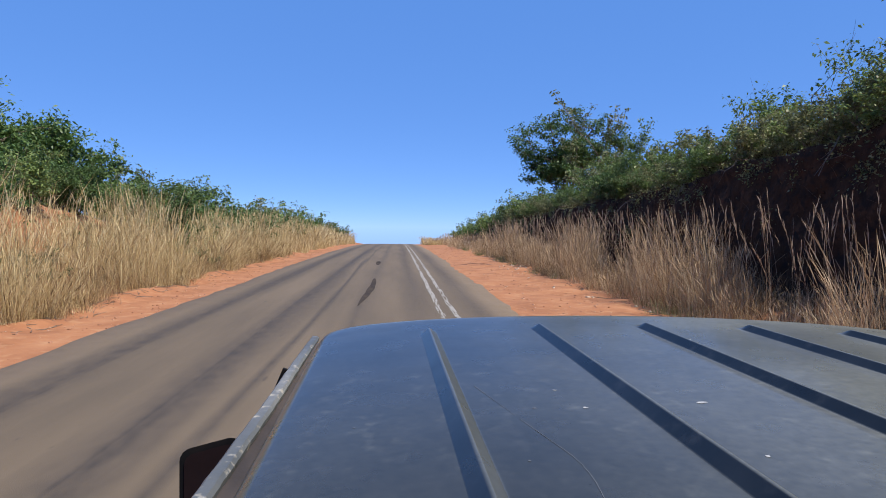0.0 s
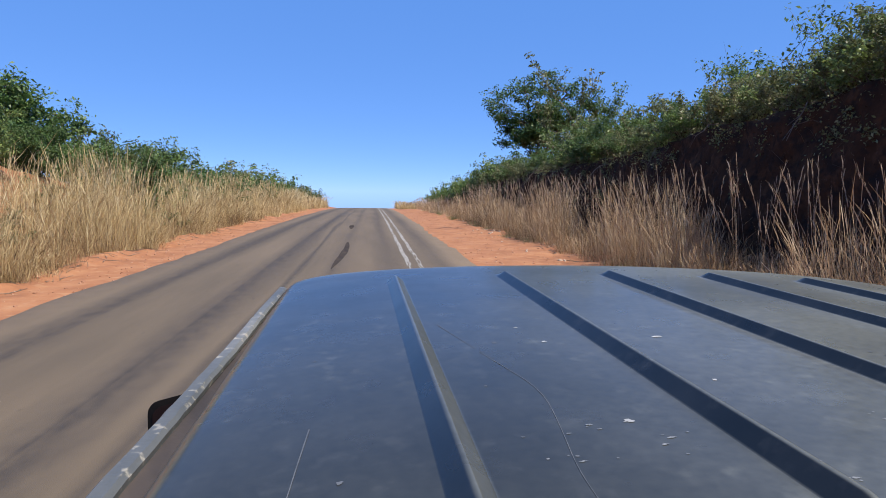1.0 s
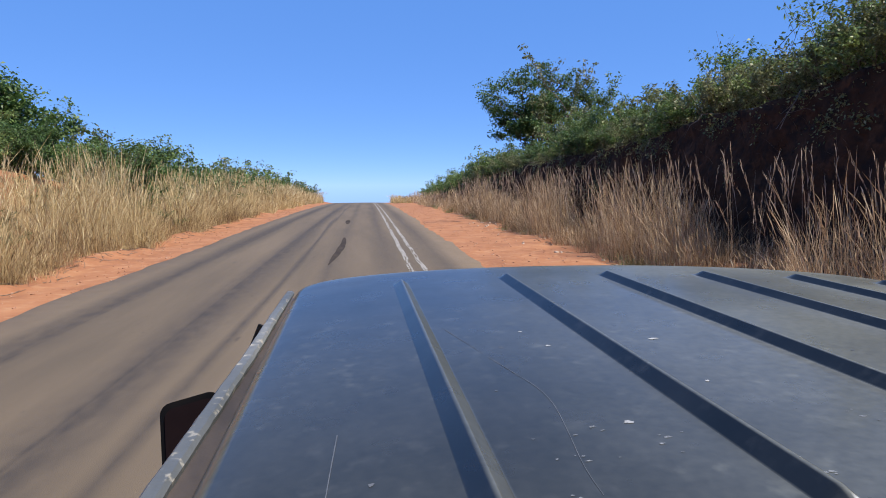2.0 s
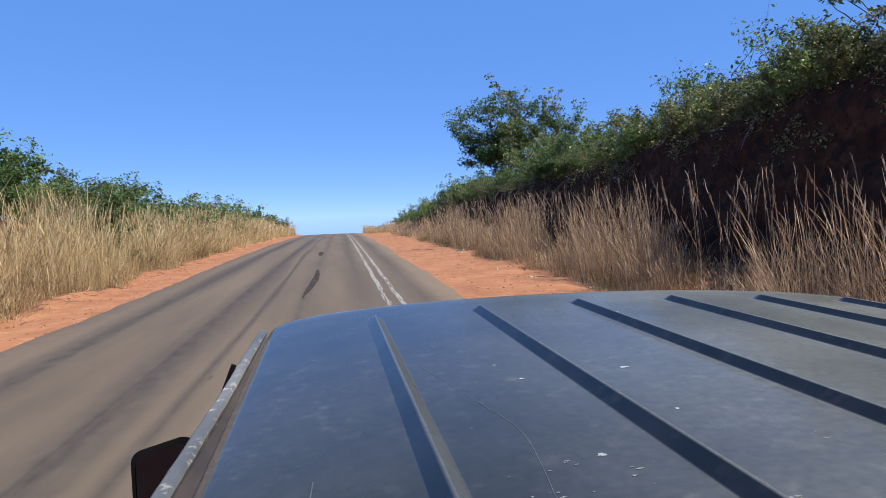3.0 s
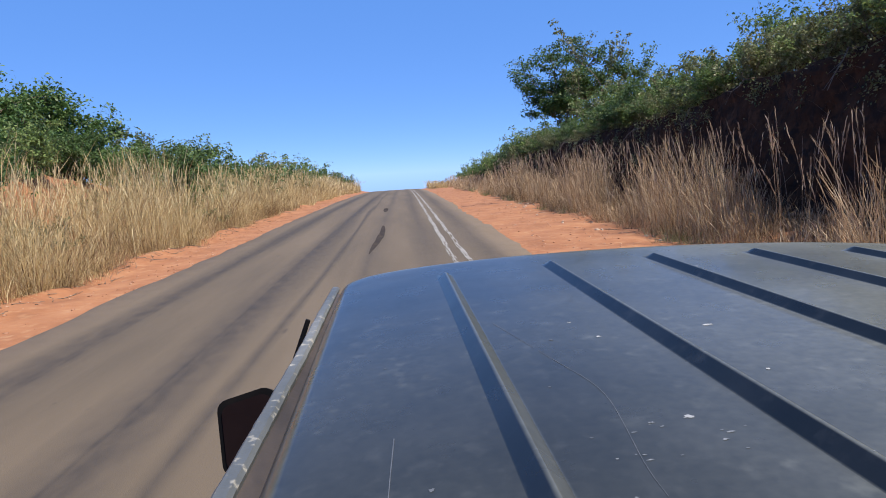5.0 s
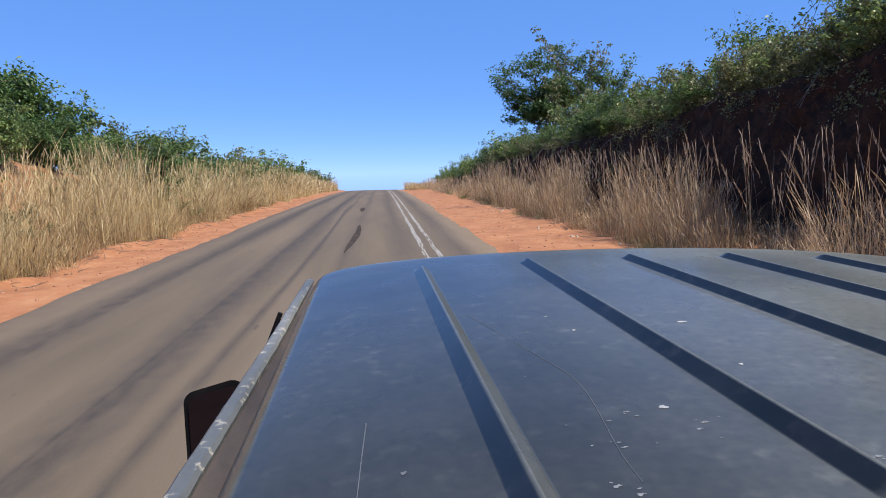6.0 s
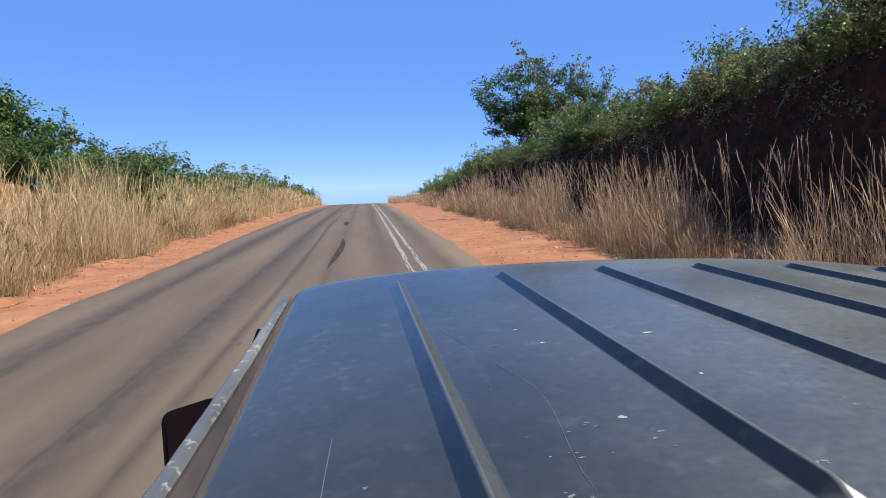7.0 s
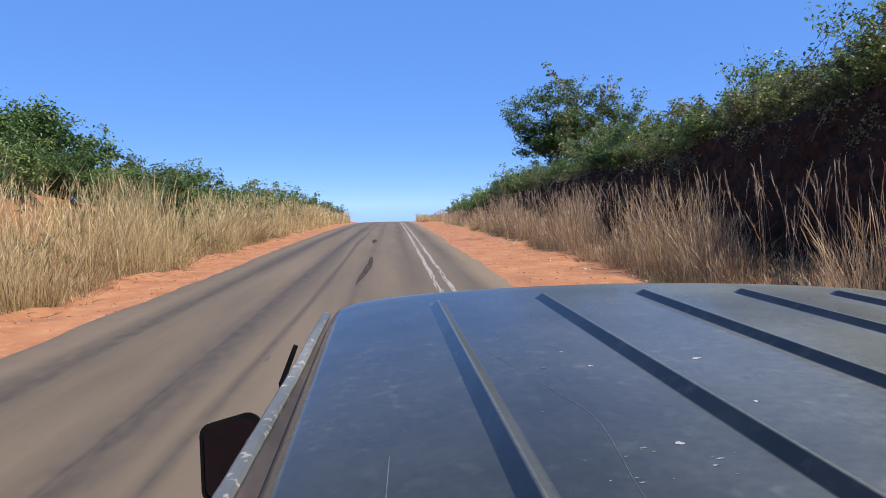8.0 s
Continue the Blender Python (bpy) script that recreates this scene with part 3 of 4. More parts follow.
creepers()


def dead_branch(seed, u, y, length, turn):
    """A bare forked branch that hangs over the lip of the bank."""
    r = np.random.RandomState(seed)
    thing = tagged(new("dead_branch"), "bare grey dead branch hanging over the bank", "branch", group="dead branches")
    base = place(np.array(float(u)), np.array(float(y)))
    thing.location = base
    a = radians(turn)
    t = np.linspace(0, 1, 7)
    main = np.stack([-np.sin(a) * length * t, -np.cos(a) * length * t * 0.8, 0.10 + 0.25 * np.sin(t * 2.2) - 0.75 * length * t ** 2], -1)
    main[1:] += r.normal(0, 0.03, (6, 3))
    v, f = tube(main, np.linspace(0.022, 0.007, 7), 5)
    limb = mesh_np("limb", v, [f], M_DEADWOOD, thing, smooth=True)
    for k in range(4):
        p = main[r.randint(2, 6)]
        d = r.normal(0, 1, 3) * np.array([0.5, 0.8, 0.5]) + np.array([-0.3, 0, 0.1])
        d = d / np.linalg.norm(d) * length * r.uniform(0.2, 0.4)
        q = np.stack([p, p + d * 0.35 + r.normal(0, 0.04, 3), p + d * 0.7 + r.normal(0, 0.05, 3), p + d * np.array([1, 1, 0.6]) - np.array([0, 0, 0.08])])
        v, f = tube(q, [0.008, 0.006, 0.004, 0.002], 4)
        mesh_np("twig", v, [f], M_DEADWOOD, limb, smooth=True)


M_DEADWOOD = material("dead_wood", [(0.085, 0.062, 0.045), (0.14, 0.108, 0.082), (0.21, 0.168, 0.132)], 9, 0.85, bump=0.003, bump_scale=40)
for k, (u0, y0, n0, t0) in enumerate(((10.35, 13.5, 1.5, 60), (10.3, 17.2, 1.1, 110), (10.4, 21.5, 1.7, 40), (10.3, 26.0, 1.3, 80), (10.4, 31.0, 1.6, 120), (10.3, 36.5, 1.4, 70))):
    dead_branch(90 + k, u0, y0, n0, t0)


def fallen_twigs(label, seed, n, limit_u, y_range):
    """Dry twigs and stalks lying on the edge of the dirt."""
    r = np.random.RandomState(seed)
    vs, fs, o = [], [], 0
    for k in range(n):
        u, y = r.uniform(*limit_u), r.uniform(*y_range)
        a, ln = r.uniform(-0.5, 0.5) + (math.pi / 2 if r.rand() < 0.75 else 0), r.uniform(0.15, 0.7)
        t = np.linspace(-0.5, 0.5, 4)
        uu, yy = u + t * ln * math.cos(a) + r.normal(0, 0.012, 4), y + t * ln * math.sin(a) + r.normal(0, 0.012, 4)
        p = place(uu, yy)
        p[:, 2] += 0.008 + np.abs(r.normal(0, 0.008, 4))
        v, f = tube(p, np.linspace(0.008, 0.004, 4), 4)
        vs.append(v)
        fs.append(f + o)
        o += len(v)
    return tagged(mesh_np("fallen_twigs", np.concatenate(vs), [np.concatenate(fs)], M_DEADWOOD), label, "twigs", kind="stuff")


fallen_twigs("dry twigs and stalks lying along the grass edge", 95, 170, (-7.7, -7.0), (7, 45))
fallen_twigs("dry twigs lying at the foot of the bank grass", 96, 200, (6.2, 6.9), (8, 45))

# kinds of roadside bush, each copied along the banks
bush_a = plant("bush", "leafy green roadside bush on the bank", "bush", 31, 2.6, 0.80, 6, 2, 5300, 0.128, M_GREEN, trunk=0.03, clump=0.21, long=2.0)
bush_b = plant("bush", "tall sparse bush with arching twigs on the bank", "bush", 32, 3.4, 0.55, 6, 2, 5200, 0.130, M_GREEN, trunk=0.035, clump=0.20, up=0.8, long=2.1)
bush_c = plant("bush", "olive-green bush with fine drying leaves", "bush", 33, 2.3, 0.9, 7, 2, 5000, 0.118, M_OLIVE, trunk=0.025, clump=0.20)
bush_d = plant("bush", "dense dark green bush behind the grass", "bush", 34, 2.8, 0.9, 7, 2, 6800, 0.122, M_DARKLEAF, trunk=0.035, clump=0.23)
kinds = [bush_a, bush_b, bush_c, bush_d,
         plant("bush", "leafy green bush on the bank near the crest", "bush", 36, 2.6, 0.8, 6, 2, 3500, 0.150, M_GREEN, trunk=0.03, clump=0.24),
         plant("bush", "olive-green bush on the bank near the crest", "bush", 37, 2.4, 0.85, 6, 2, 3500, 0.140, M_OLIVE, trunk=0.03, clump=0.24),
         plant("bush", "dark green bush near the crest of the road", "bush", 38, 2.8, 0.8, 6, 2, 3900, 0.150, M_DARKLEAF, trunk=0.03, clump=0.26)]
kinds += [plant("bush", "leafy green bush far up the road", "bush", 56, 2.6, 0.8, 7, 1, 1900, 0.21, M_GREEN, trunk=0.03, clump=0.36),
          plant("bush", "olive-green bush far up the road", "bush", 57, 2.4, 0.85, 7, 1, 1900, 0.20, M_OLIVE, trunk=0.03, clump=0.36)]
FAR = {0: 4, 1: 4, 2: 5, 3: 6}
FURTHER = {0: 7, 1: 7, 2: 8, 3: 7}
used = set()


def set_bush(k, u, y, turn, size, group):
    k = FURTHER[k] if y > 52 or size < 0.42 else FAR[k] if y > 32 or size < 0.6 else k
    ob = kinds[k]
    if k in used:
        ob = copy_thing(ob, at(u, y, turn, size))
        ob.scale = (size, size, size)
    else:
        used.add(k)
        put(ob, u, y, turn, size)
    tagged(ob, group=group)


r = np.random.RandomState(77)
for row, (u0, step) in enumerate(((11.7, 1.75), (13.6, 2.6), (16.2, 8.0))):
    y = 0.0 + row
    while y < (118, 118, 50)[row]:
        k = r.choice([0, 1, 2, 3], p=[0.32, 0.33, 0.25, 0.1])
        size = r.uniform(0.45, 1.5) * (0.70 if row == 0 else 0.72 if y < 22 else 0.98)
        set_bush(k, u0 + r.uniform(-0.5, 0.7), y, r.uniform(0, 360), size, "bushes on the high bank")
        y += step * r.uniform(0.6, 1.3)
y = -4.0
while y < 62:
    set_bush(r.choice([0, 2, 2, 3]), 10.55 + r.uniform(-0.15, 0.35), y, r.uniform(0, 360), r.uniform(0.34, 0.72), "bushes over the lip of the bank")
    y += r.uniform(0.8, 1.5)
r = np.random.RandomState(79)
for row, (u0, step) in enumerate(((-11.2, 2.7), (-13.8, 2.7), (-17.0, 4.2))):
    y = 25.0 + 2 * row
    while y < (120, 120, 60)[row]:
        k = r.choice([0, 1, 2, 3], p=[0.3, 0.12, 0.25, 0.33])
        size = r.uniform(0.6, 1.35) * (0.9 if row == 0 else 1.4)
        set_bush(k, u0 + r.uniform(-0.7, 0.7), y, r.uniform(0, 360), size, "bushes behind the grass")
        y += step * r.uniform(0.7, 1.3)
for u0, y, k, size in ((-9.4, 16.5, 2, 0.6), (-14.4, 23.5, 2, 0.7), (-15.6, 25.5, 3, 0.8), (-13.6, 25.0, 0, 0.6), (-9.2, 27.0, 0, 0.55), (-9.8, 36.0, 3, 0.7), (-12.0, 18.5, 3, 0.8), (-12.6, 22.5, 0, 0.9), (-15.0, 29.0, 3, 1.1), (-16.5, 35.0, 3, 1.2), (-14.2, 33.0, 0, 1.0), (-17.8, 28.0, 3, 1.4), (-18.4, 32.0, 3, 1.5), (-16.8, 30.5, 3, 1.5), (-17.4, 34.5, 3, 1.6)):
    set_bush(k, u0, y, 40 * k, size, "bushes among the grass")

tree_r = plant("tree", "broad layered green tree on the bank near the crest", "tree", 17, 11.0, 0.5, 7, 3, 32000, 0.25, M_DARKLEAF, flat=0.45, trunk=0.19, clump=0.62, bare=0.3)
put(tree_r, 17.0, 60)
tree_l = plant("tree", "dense rounded dark green tree above the grass", "tree", 48, 6.4, 0.6, 9, 3, 26000, 0.20, M_DARKLEAF, trunk=0.12, clump=0.46, bare=0.15)
put(tree_l, -19.8, 33, 0, 1.12)
tree_b = plant("tree", "spreading green tree on top of the bank", "tree", 45, 4.2, 0.6, 5, 3, 16000, 0.15, M_GREEN, trunk=0.10, clump=0.33, bare=0.3)
put(tree_b, 15.2, 17, 0, 0.78)
thin = plant("tree", "slender young tree with a sparse crown", "tree", 44, 5.6, 0.08, 1, 2, 900, 0.17, M_OLIVE, trunk=0.06, clump=0.25, bare=0.9, up=1.2)
put(thin, 11.6, 34)

# thin leafy shoots that stand out above the bushes
shoot = plant("sapling", "thin leafy sapling standing above the bushes", "sapling", 58, 2.7, 0.30, 2, 2, 460, 0.105, M_GREEN, trunk=0.022, clump=0.16, bare=0.7, up=1.1, long=2.0)
SHOOTS = ((11.2, 15.5), (11.4, 19.8), (12.6, 23.0), (11.1, 26.4), (11.9, 30.2), (12.8, 37.5), (11.6, 43.0), (12.4, 50.5), (11.0, 12.6), (12.0, 57.0), (-12.0, 30.5), (-13.2, 38.0), (-12.4, 46.5), (-13.5, 56.0), (-12.2, 65.0))
rs = np.random.RandomState(59)
for k, (u0, y0) in enumerate(SHOOTS):
    size = rs.uniform(0.75, 1.25)
    m = at(u0, y0, rs.uniform(0, 360), size)
    ob = copy_thing(shoot, m) if k else shoot
    ob.matrix_basis = m
    tagged(ob, group="saplings on the banks")

flower_bush = plant("bush", "green bush with clusters of yellow flowers", "bush", 52, 2.4, 0.8, 5, 2, 3600, 0.11, M_GREEN, trunk=0.03, clump=0.34)
put(flower_bush, -13.6, -4.0)
M_YELLOW = material("yellow_petal", [(0.55, 0.36, 0.02), (0.65, 0.46, 0.03), (0.70, 0.54, 0.06)], 4, 0.7, island=True, leaf=0.3)
r = np.random.RandomState(53)
c = r.normal(0, 1, (240, 3))
c = c / np.linalg.norm(c, axis=1)[:, None] * np.array([1.0, 1.0, 0.8]) * r.uniform(0.8, 1.1, (240, 1)) + np.array([0, 0, 1.5])
a = r.normal(0, 0.05, (240, 2, 3))
v = np.stack([c, c + a[:, 0], c + a[:, 0] + a[:, 1], c + a[:, 1]], 1)
i4 = np.arange(240) * 4
mesh_np("flowers", v.reshape(-1, 3), [np.stack([i4, i4 + 1, i4 + 2, i4 + 3], 1)], M_YELLOW, flower_bush)

# ---- the pickup ----
M_BODY = material("blue_grey_paint", [(0.030, 0.040, 0.062), (0.040, 0.052, 0.078), (0.055, 0.066, 0.090)], 3, 0.30, coat=0.6, second=((0.20, 0.21, 0.22), 14, 0.60, 0.85))
XC = 0.565
pickup = tagged(new("pickup_truck"), "old blue-grey pickup truck with a ribbed cab roof", "pickup truck")
RIBS = [-0.472 + 0.19 * i for i in range(6)]
pickup.location = (XC, 0, 0)
M_RUBBER = material("rubber", [(0.012, 0.012, 0.012), (0.022, 0.021, 0.02), (0.035, 0.032, 0.03)], 20, 0.85, bump=0.002, bump_scale=80)
M_BLACK = material("black_plastic", [(0.004, 0.004, 0.005), (0.006, 0.006, 0.007), (0.010, 0.009, 0.009)], 12, 0.8, spec=0.08)
M_RAIL = material("worn_rail", [(0.070, 0.075, 0.075), (0.110, 0.114, 0.111), (0.170, 0.168, 0.158)], 9, 0.55, stretch=(1, 0.3, 1), bump=0.001, bump_scale=70,
                  second=((0.34, 0.31, 0.25), 75, 0.60, 0.72))
M_GUTTER = material("dusty_gutter", [(0.030, 0.023, 0.018), (0.046, 0.035, 0.027), (0.068, 0.051, 0.039)], 14, 0.6, stretch=(1, 0.4, 1), bump=0.001, bump_scale=60)
M_STEEL = material("painted_steel", [(0.35, 0.35, 0.35), (0.5, 0.5, 0.5), (0.6, 0.6, 0.6)], 10, 0.4, metal=0.8)
M_SEAT = material("seat_cloth", [(0.05, 0.05, 0.055), (0.08, 0.08, 0.085), (0.11, 0.11, 0.115)], 30, 0.9)
M_LAMP = material("lamp_lens", [(0.6, 0.6, 0.6), (0.7, 0.7, 0.7), (0.8, 0.8, 0.8)], 8, 0.1)
M_RED = material("red_lens", [(0.35, 0.01, 0.01), (0.45, 0.02, 0.015), (0.5, 0.03, 0.02)], 8, 0.15)
M_GLASS = bpy.data.materials.new("window_glass")
M_GLASS.use_nodes = True
g = M_GLASS.node_tree.nodes["Principled BSDF"]
g.inputs["Transmission Weight"].default_value, g.inputs["Roughness"].default_value, g.inputs["Base Color"].default_value = 1.0, 0.02, (0.8, 0.86, 0.85, 1)

M_TINT = material("tinted_mirror", [(0.010, 0.006, 0.007), (0.013, 0.008, 0.009), (0.016, 0.010, 0.011)], 5, 0.35, spec=0.1)


def roof_material():
    """Faded blue-grey paint under dust: dull blotches, wiped streaks and pale chips."""
    m = material("roof_paint", [(0.009, 0.011, 0.012), (0.012, 0.014, 0.015), (0.017, 0.019, 0.020)], 14, 0.28, coat=0.30, spec=0.12, detail=10, second=((0.040, 0.042, 0.042), 50, 0.56, 0.95))
    n, l = m.node_tree.nodes, m.node_tree.links
    b = n["Principled BSDF"]
    tc = n.new("ShaderNodeTexCoord")
    nz = n.new("ShaderNodeTexNoise")
    nz.inputs["Scale"].default_value, nz.inputs["Detail"].default_value = 16, 9
    l.new(tc.outputs["Object"], nz.inputs["Vector"])
    mr = n.new("ShaderNodeMapRange")
    mr.inputs[1].default_value, mr.inputs[2].default_value, mr.inputs[3].default_value, mr.inputs[4].default_value = 0.3, 0.75, 0.265, 0.315
    l.new(nz.outputs[0], mr.inputs[0])
    l.new(mr.outputs[0], b.inputs["Roughness"])
    # a film of dust, thicker towards the right-hand side of the roof
    sp = n.new("ShaderNodeSeparateXYZ")
    l.new(tc.outputs["Object"], sp.inputs[0])
    film = n.new("ShaderNodeMapRange")
    film.inputs[1].default_value, film.inputs[2].default_value, film.inputs[3].default_value, film.inputs[4].default_value = -0.42, 0.30, 0.18, 1.08
    l.new(sp.outputs[0], film.inputs[0])
    grain = n.new("ShaderNodeTexNoise")
    grain.inputs["Scale"].default_value, grain.inputs["Detail"].default_value = 110, 7
    l.new(tc.outputs["Object"], grain.inputs["Vector"])
    # sunlit strip painted pale on the crest and right flank of each rib
    wrap = n.new("ShaderNodeMath")
    wrap.operation = "PINGPONG"
    shift = n.new("ShaderNodeMath")
    shift.operation = "ADD"
    l.new(sp.outputs[0], shift.inputs[0])
    shift.inputs[1].default_value = 0.472 + 0.95 - 0.0065
    l.new(shift.outputs[0], wrap.inputs[0])
    wrap.inputs[1].default_value = 0.095
    lit_crest = n.new("ShaderNodeMapRange")
    lit_crest.inputs[1].default_value, lit_crest.inputs[2].default_value, lit_crest.inputs[3].default_value, lit_crest.inputs[4].default_value = 0.0050, 0.0085, 0.42, 0.0
    l.new(wrap.outputs[0], lit_crest.inputs[0])
    rib_end = n.new("ShaderNodeMapRange")
    rib_end.inputs[1].default_value, rib_end.inputs[2].default_value, rib_end.inputs[3].default_value, rib_end.inputs[4].default_value = 1.205, 1.225, 1.0, 0.0
    l.new(sp.outputs[1], rib_end.inputs[0])
    # the painted lit strip stops at the front ends of the ribs
    worn = n.new("ShaderNodeMath")
    worn.operation = "MULTIPLY"
    l.new(lit_crest.outputs[0], worn.inputs[0])
    l.new(rib_end.outputs[0], worn.inputs[1])
    # cloudy smears where rain dried on the dust
    patch = n.new("ShaderNodeTexNoise")
    patch.inputs["Scale"].default_value, patch.inputs["Detail"].default_value = 38, 7
    l.new(tc.outputs["Object"], patch.inputs["Vector"])
    cloud = n.new("ShaderNodeMapRange")
    cloud.inputs[1].default_value, cloud.inputs[2].default_value, cloud.inputs[4].default_value = 0.58, 0.78, 0.30
    l.new(patch.outputs[0], cloud.inputs[0])
    broad = n.new("ShaderNodeTexNoise")
    broad.inputs["Scale"].default_value, broad.inputs["Detail"].default_value = 4.5, 3
    l.new(tc.outputs["Object"], broad.inputs["Vector"])
    where = n.new("ShaderNodeMapRange")
    where.inputs[1].default_value, where.inputs[2].default_value = 0.42, 0.62
    l.new(broad.outputs[0], where.inputs[0])
    smears = n.new("ShaderNodeMath")
    smears.operation = "MULTIPLY"
    l.new(cloud.outputs[0], smears.inputs[0])
    l.new(where.outputs[0], smears.inputs[1])
    uneven = n.new("ShaderNodeMapRange")
    uneven.inputs[1].default_value, uneven.inputs[2].default_value, uneven.inputs[3].default_value, uneven.inputs[4].default_value = 0.32, 0.68, 0.72, 1.22
    l.new(broad.outputs[0], uneven.inputs[0])
    coating = n.new("ShaderNodeMath")
    coating.operation = "MULTIPLY"
    l.new(film.outputs[0], coating.inputs[0])
    l.new(uneven.outputs[0], coating.inputs[1])
    both = n.new("ShaderNodeMath")
    l.new(coating.outputs[0], both.inputs[0])
    l.new(smears.outputs[0], both.inputs[1])
    # front lip: dust plus painted sky sheen; no dust stays on the steep sides of the ribs
    lip = n.new("ShaderNodeMapRange")
    lip.inputs[1].default_value, lip.inputs[2].default_value, lip.inputs[4].default_value = 1.30, 1.46, 0.5
    l.new(sp.outputs[1], lip.inputs[0])
    lipped = n.new("ShaderNodeMath")
    l.new(both.outputs[0], lipped.inputs[0])
    l.new(lip.outputs[0], lipped.inputs[1])
    sn = n.new("ShaderNodeSeparateXYZ")
    l.new(n.new("ShaderNodeNewGeometry").outputs["Normal"], sn.inputs[0])
    level = n.new("ShaderNodeMapRange")
    level.inputs[1].default_value, level.inputs[2].default_value = 0.80, 0.96
    l.new(sn.outputs[2], level.inputs[0])
    flat = n.new("ShaderNodeMath")
    flat.operation = "MULTIPLY"
    l.new(lipped.outputs[0], flat.inputs[0])
    l.new(level.outputs[0], flat.inputs[1])
    dusty = n.new("ShaderNodeMath")
    l.new(flat.outputs[0], dusty.inputs[0])
    l.new(worn.outputs[0], dusty.inputs[1])
    mul = n.new("ShaderNodeMath")
    mul.operation = "MULTIPLY"
    l.new(dusty.outputs[0], mul.inputs[0])
    even = n.new("ShaderNodeMapRange")
    even.inputs[1].default_value, even.inputs[2].default_value, even.inputs[3].default_value, even.inputs[4].default_value = 0.3, 0.7, 0.42, 0.60
    l.new(grain.outputs[0], even.inputs[0])
    l.new(even.outputs[0], mul.inputs[1])
    mx = n.new("ShaderNodeMix")
    mx.data_type = "RGBA"
    l.new(mul.outputs[0], mx.inputs[0])
    l.new(b.inputs["Base Color"].links[0].from_socket, mx.inputs[6])
    mx.inputs[7].default_value = (0.248, 0.250, 0.212, 1)
    # white sun glint painted on the rear ends of the ribs
    ends = n.new("ShaderNodeMapRange")
    ends.inputs[1].default_value, ends.inputs[2].default_value, ends.inputs[3].default_value, ends.inputs[4].default_value = 0.424, 0.431, 1.0, 0.0
    l.new(sp.outputs[1], ends.inputs[0])
    start = n.new("ShaderNodeMapRange")
    start.inputs[1].default_value, start.inputs[2].default_value = 0.414, 0.420
    l.new(sp.outputs[1], start.inputs[0])
    end_glint = n.new("ShaderNodeMath")
    end_glint.operation = "MULTIPLY"
    l.new(ends.outputs[0], end_glint.inputs[0])
    l.new(start.outputs[0], end_glint.inputs[1])
    rib_glint = n.new("ShaderNodeMath")
    rib_glint.operation = "MULTIPLY"
    l.new(end_glint.outputs[0], rib_glint.inputs[0])
    across = n.new("ShaderNodeMapRange")
    across.inputs[1].default_value, across.inputs[2].default_value, across.inputs[3].default_value, across.inputs[4].default_value = 0.003, 0.006, 0.95, 0.0
    l.new(wrap.outputs[0], across.inputs[0])
    l.new(across.outputs[0], rib_glint.inputs[1])
    # the glint colour laid over the roof paint
    bare = n.new("ShaderNodeMix")
    bare.data_type = "RGBA"
    l.new(rib_glint.outputs[0], bare.inputs[0])
    l.new(mx.outputs[2], bare.inputs[6])
    bare.inputs[7].default_value = (0.72, 0.72, 0.70, 1)
    l.new(bare.outputs[2], b.inputs["Base Color"])
    return m


M_ROOF = roof_material()
# the pressed roof panel: crowned, rolled over at its edges, with six raised ribs
RX, RY0, RY1, LEAN = 0.674, 0.19, 1.483, -0.026


def roof_z(x, y):
    """Height of the roof panel: the truck leans a little on the camber, the panel is crowned and its edges roll over."""
    z = 1.868 + LEAN * x - 0.0675 * x ** 2 - 0.0096 * (x / 0.65) ** 6 + 0.0128 * (y - 1)
    front, back, side = (RY1 - 0.02 * x ** 2 - y) / 0.14, (y - RY0) / 0.06, (RX - np.abs(x)) / 0.030
    ed = np.clip(1 - front, 0, 1.4) ** 2.2 * 0.060 + np.clip(1 - back, 0, 1) ** 2 * 0.03 + np.clip(1 - side, 0, 1) ** 2.6 * 0.026
    corner = np.hypot(np.clip(np.abs(x) - (RX - 0.17), 0, None), np.clip(y - (RY1 - 0.21), 0, None))
    ed = ed + np.clip((corner - 0.1177) / 0.14, 0, 2) ** 2 * 0.050
    ribs = 0
    for i, c in enumerate(RIBS):
        env = smooth(0.410, 0.436, y) * (1 - smooth(1.215, 1.25, y + 0.003 * abs(i - 2.5)))
        ribs = ribs + 0.0104 * env * (1 - np.clip((np.abs(x - c) - 0.0016) / 0.0120, 0, 1)) ** 1.06
    return z - ed + ribs


rib_steps = (-0.018, -0.016, -0.0140, -0.0134, -0.0122, -0.0106, -0.0085, -0.0065, -0.0045, -0.0030, -0.0022, -0.001, 0.001, 0.0022, 0.0030, 0.0045, 0.0065, 0.0085, 0.0106, 0.0122, 0.0134, 0.0140, 0.016, 0.018)
rx = np.unique(np.round(np.concatenate([np.linspace(-RX, RX, 44), -RX + np.linspace(0, 0.05, 14), RX - np.linspace(0, 0.05, 14), *[c + np.array(rib_steps) for c in RIBS]]), 4))
rys = np.unique(np.round(np.concatenate([np.linspace(RY0, RY1, 30), np.linspace(0.40, 0.44, 11), np.linspace(1.19, 1.27, 21), np.linspace(1.27, RY1, 22)]), 4))
gx, gy = np.meshgrid(rx, rys, indexing="ij")
top = np.stack([gx, gy, roof_z(gx, gy)], -1).reshape(-1, 3)
low = top - np.array([0, 0, 0.02])
n0 = len(top)
gf = grid_faces(len(rx), len(rys))
ny = len(rys)
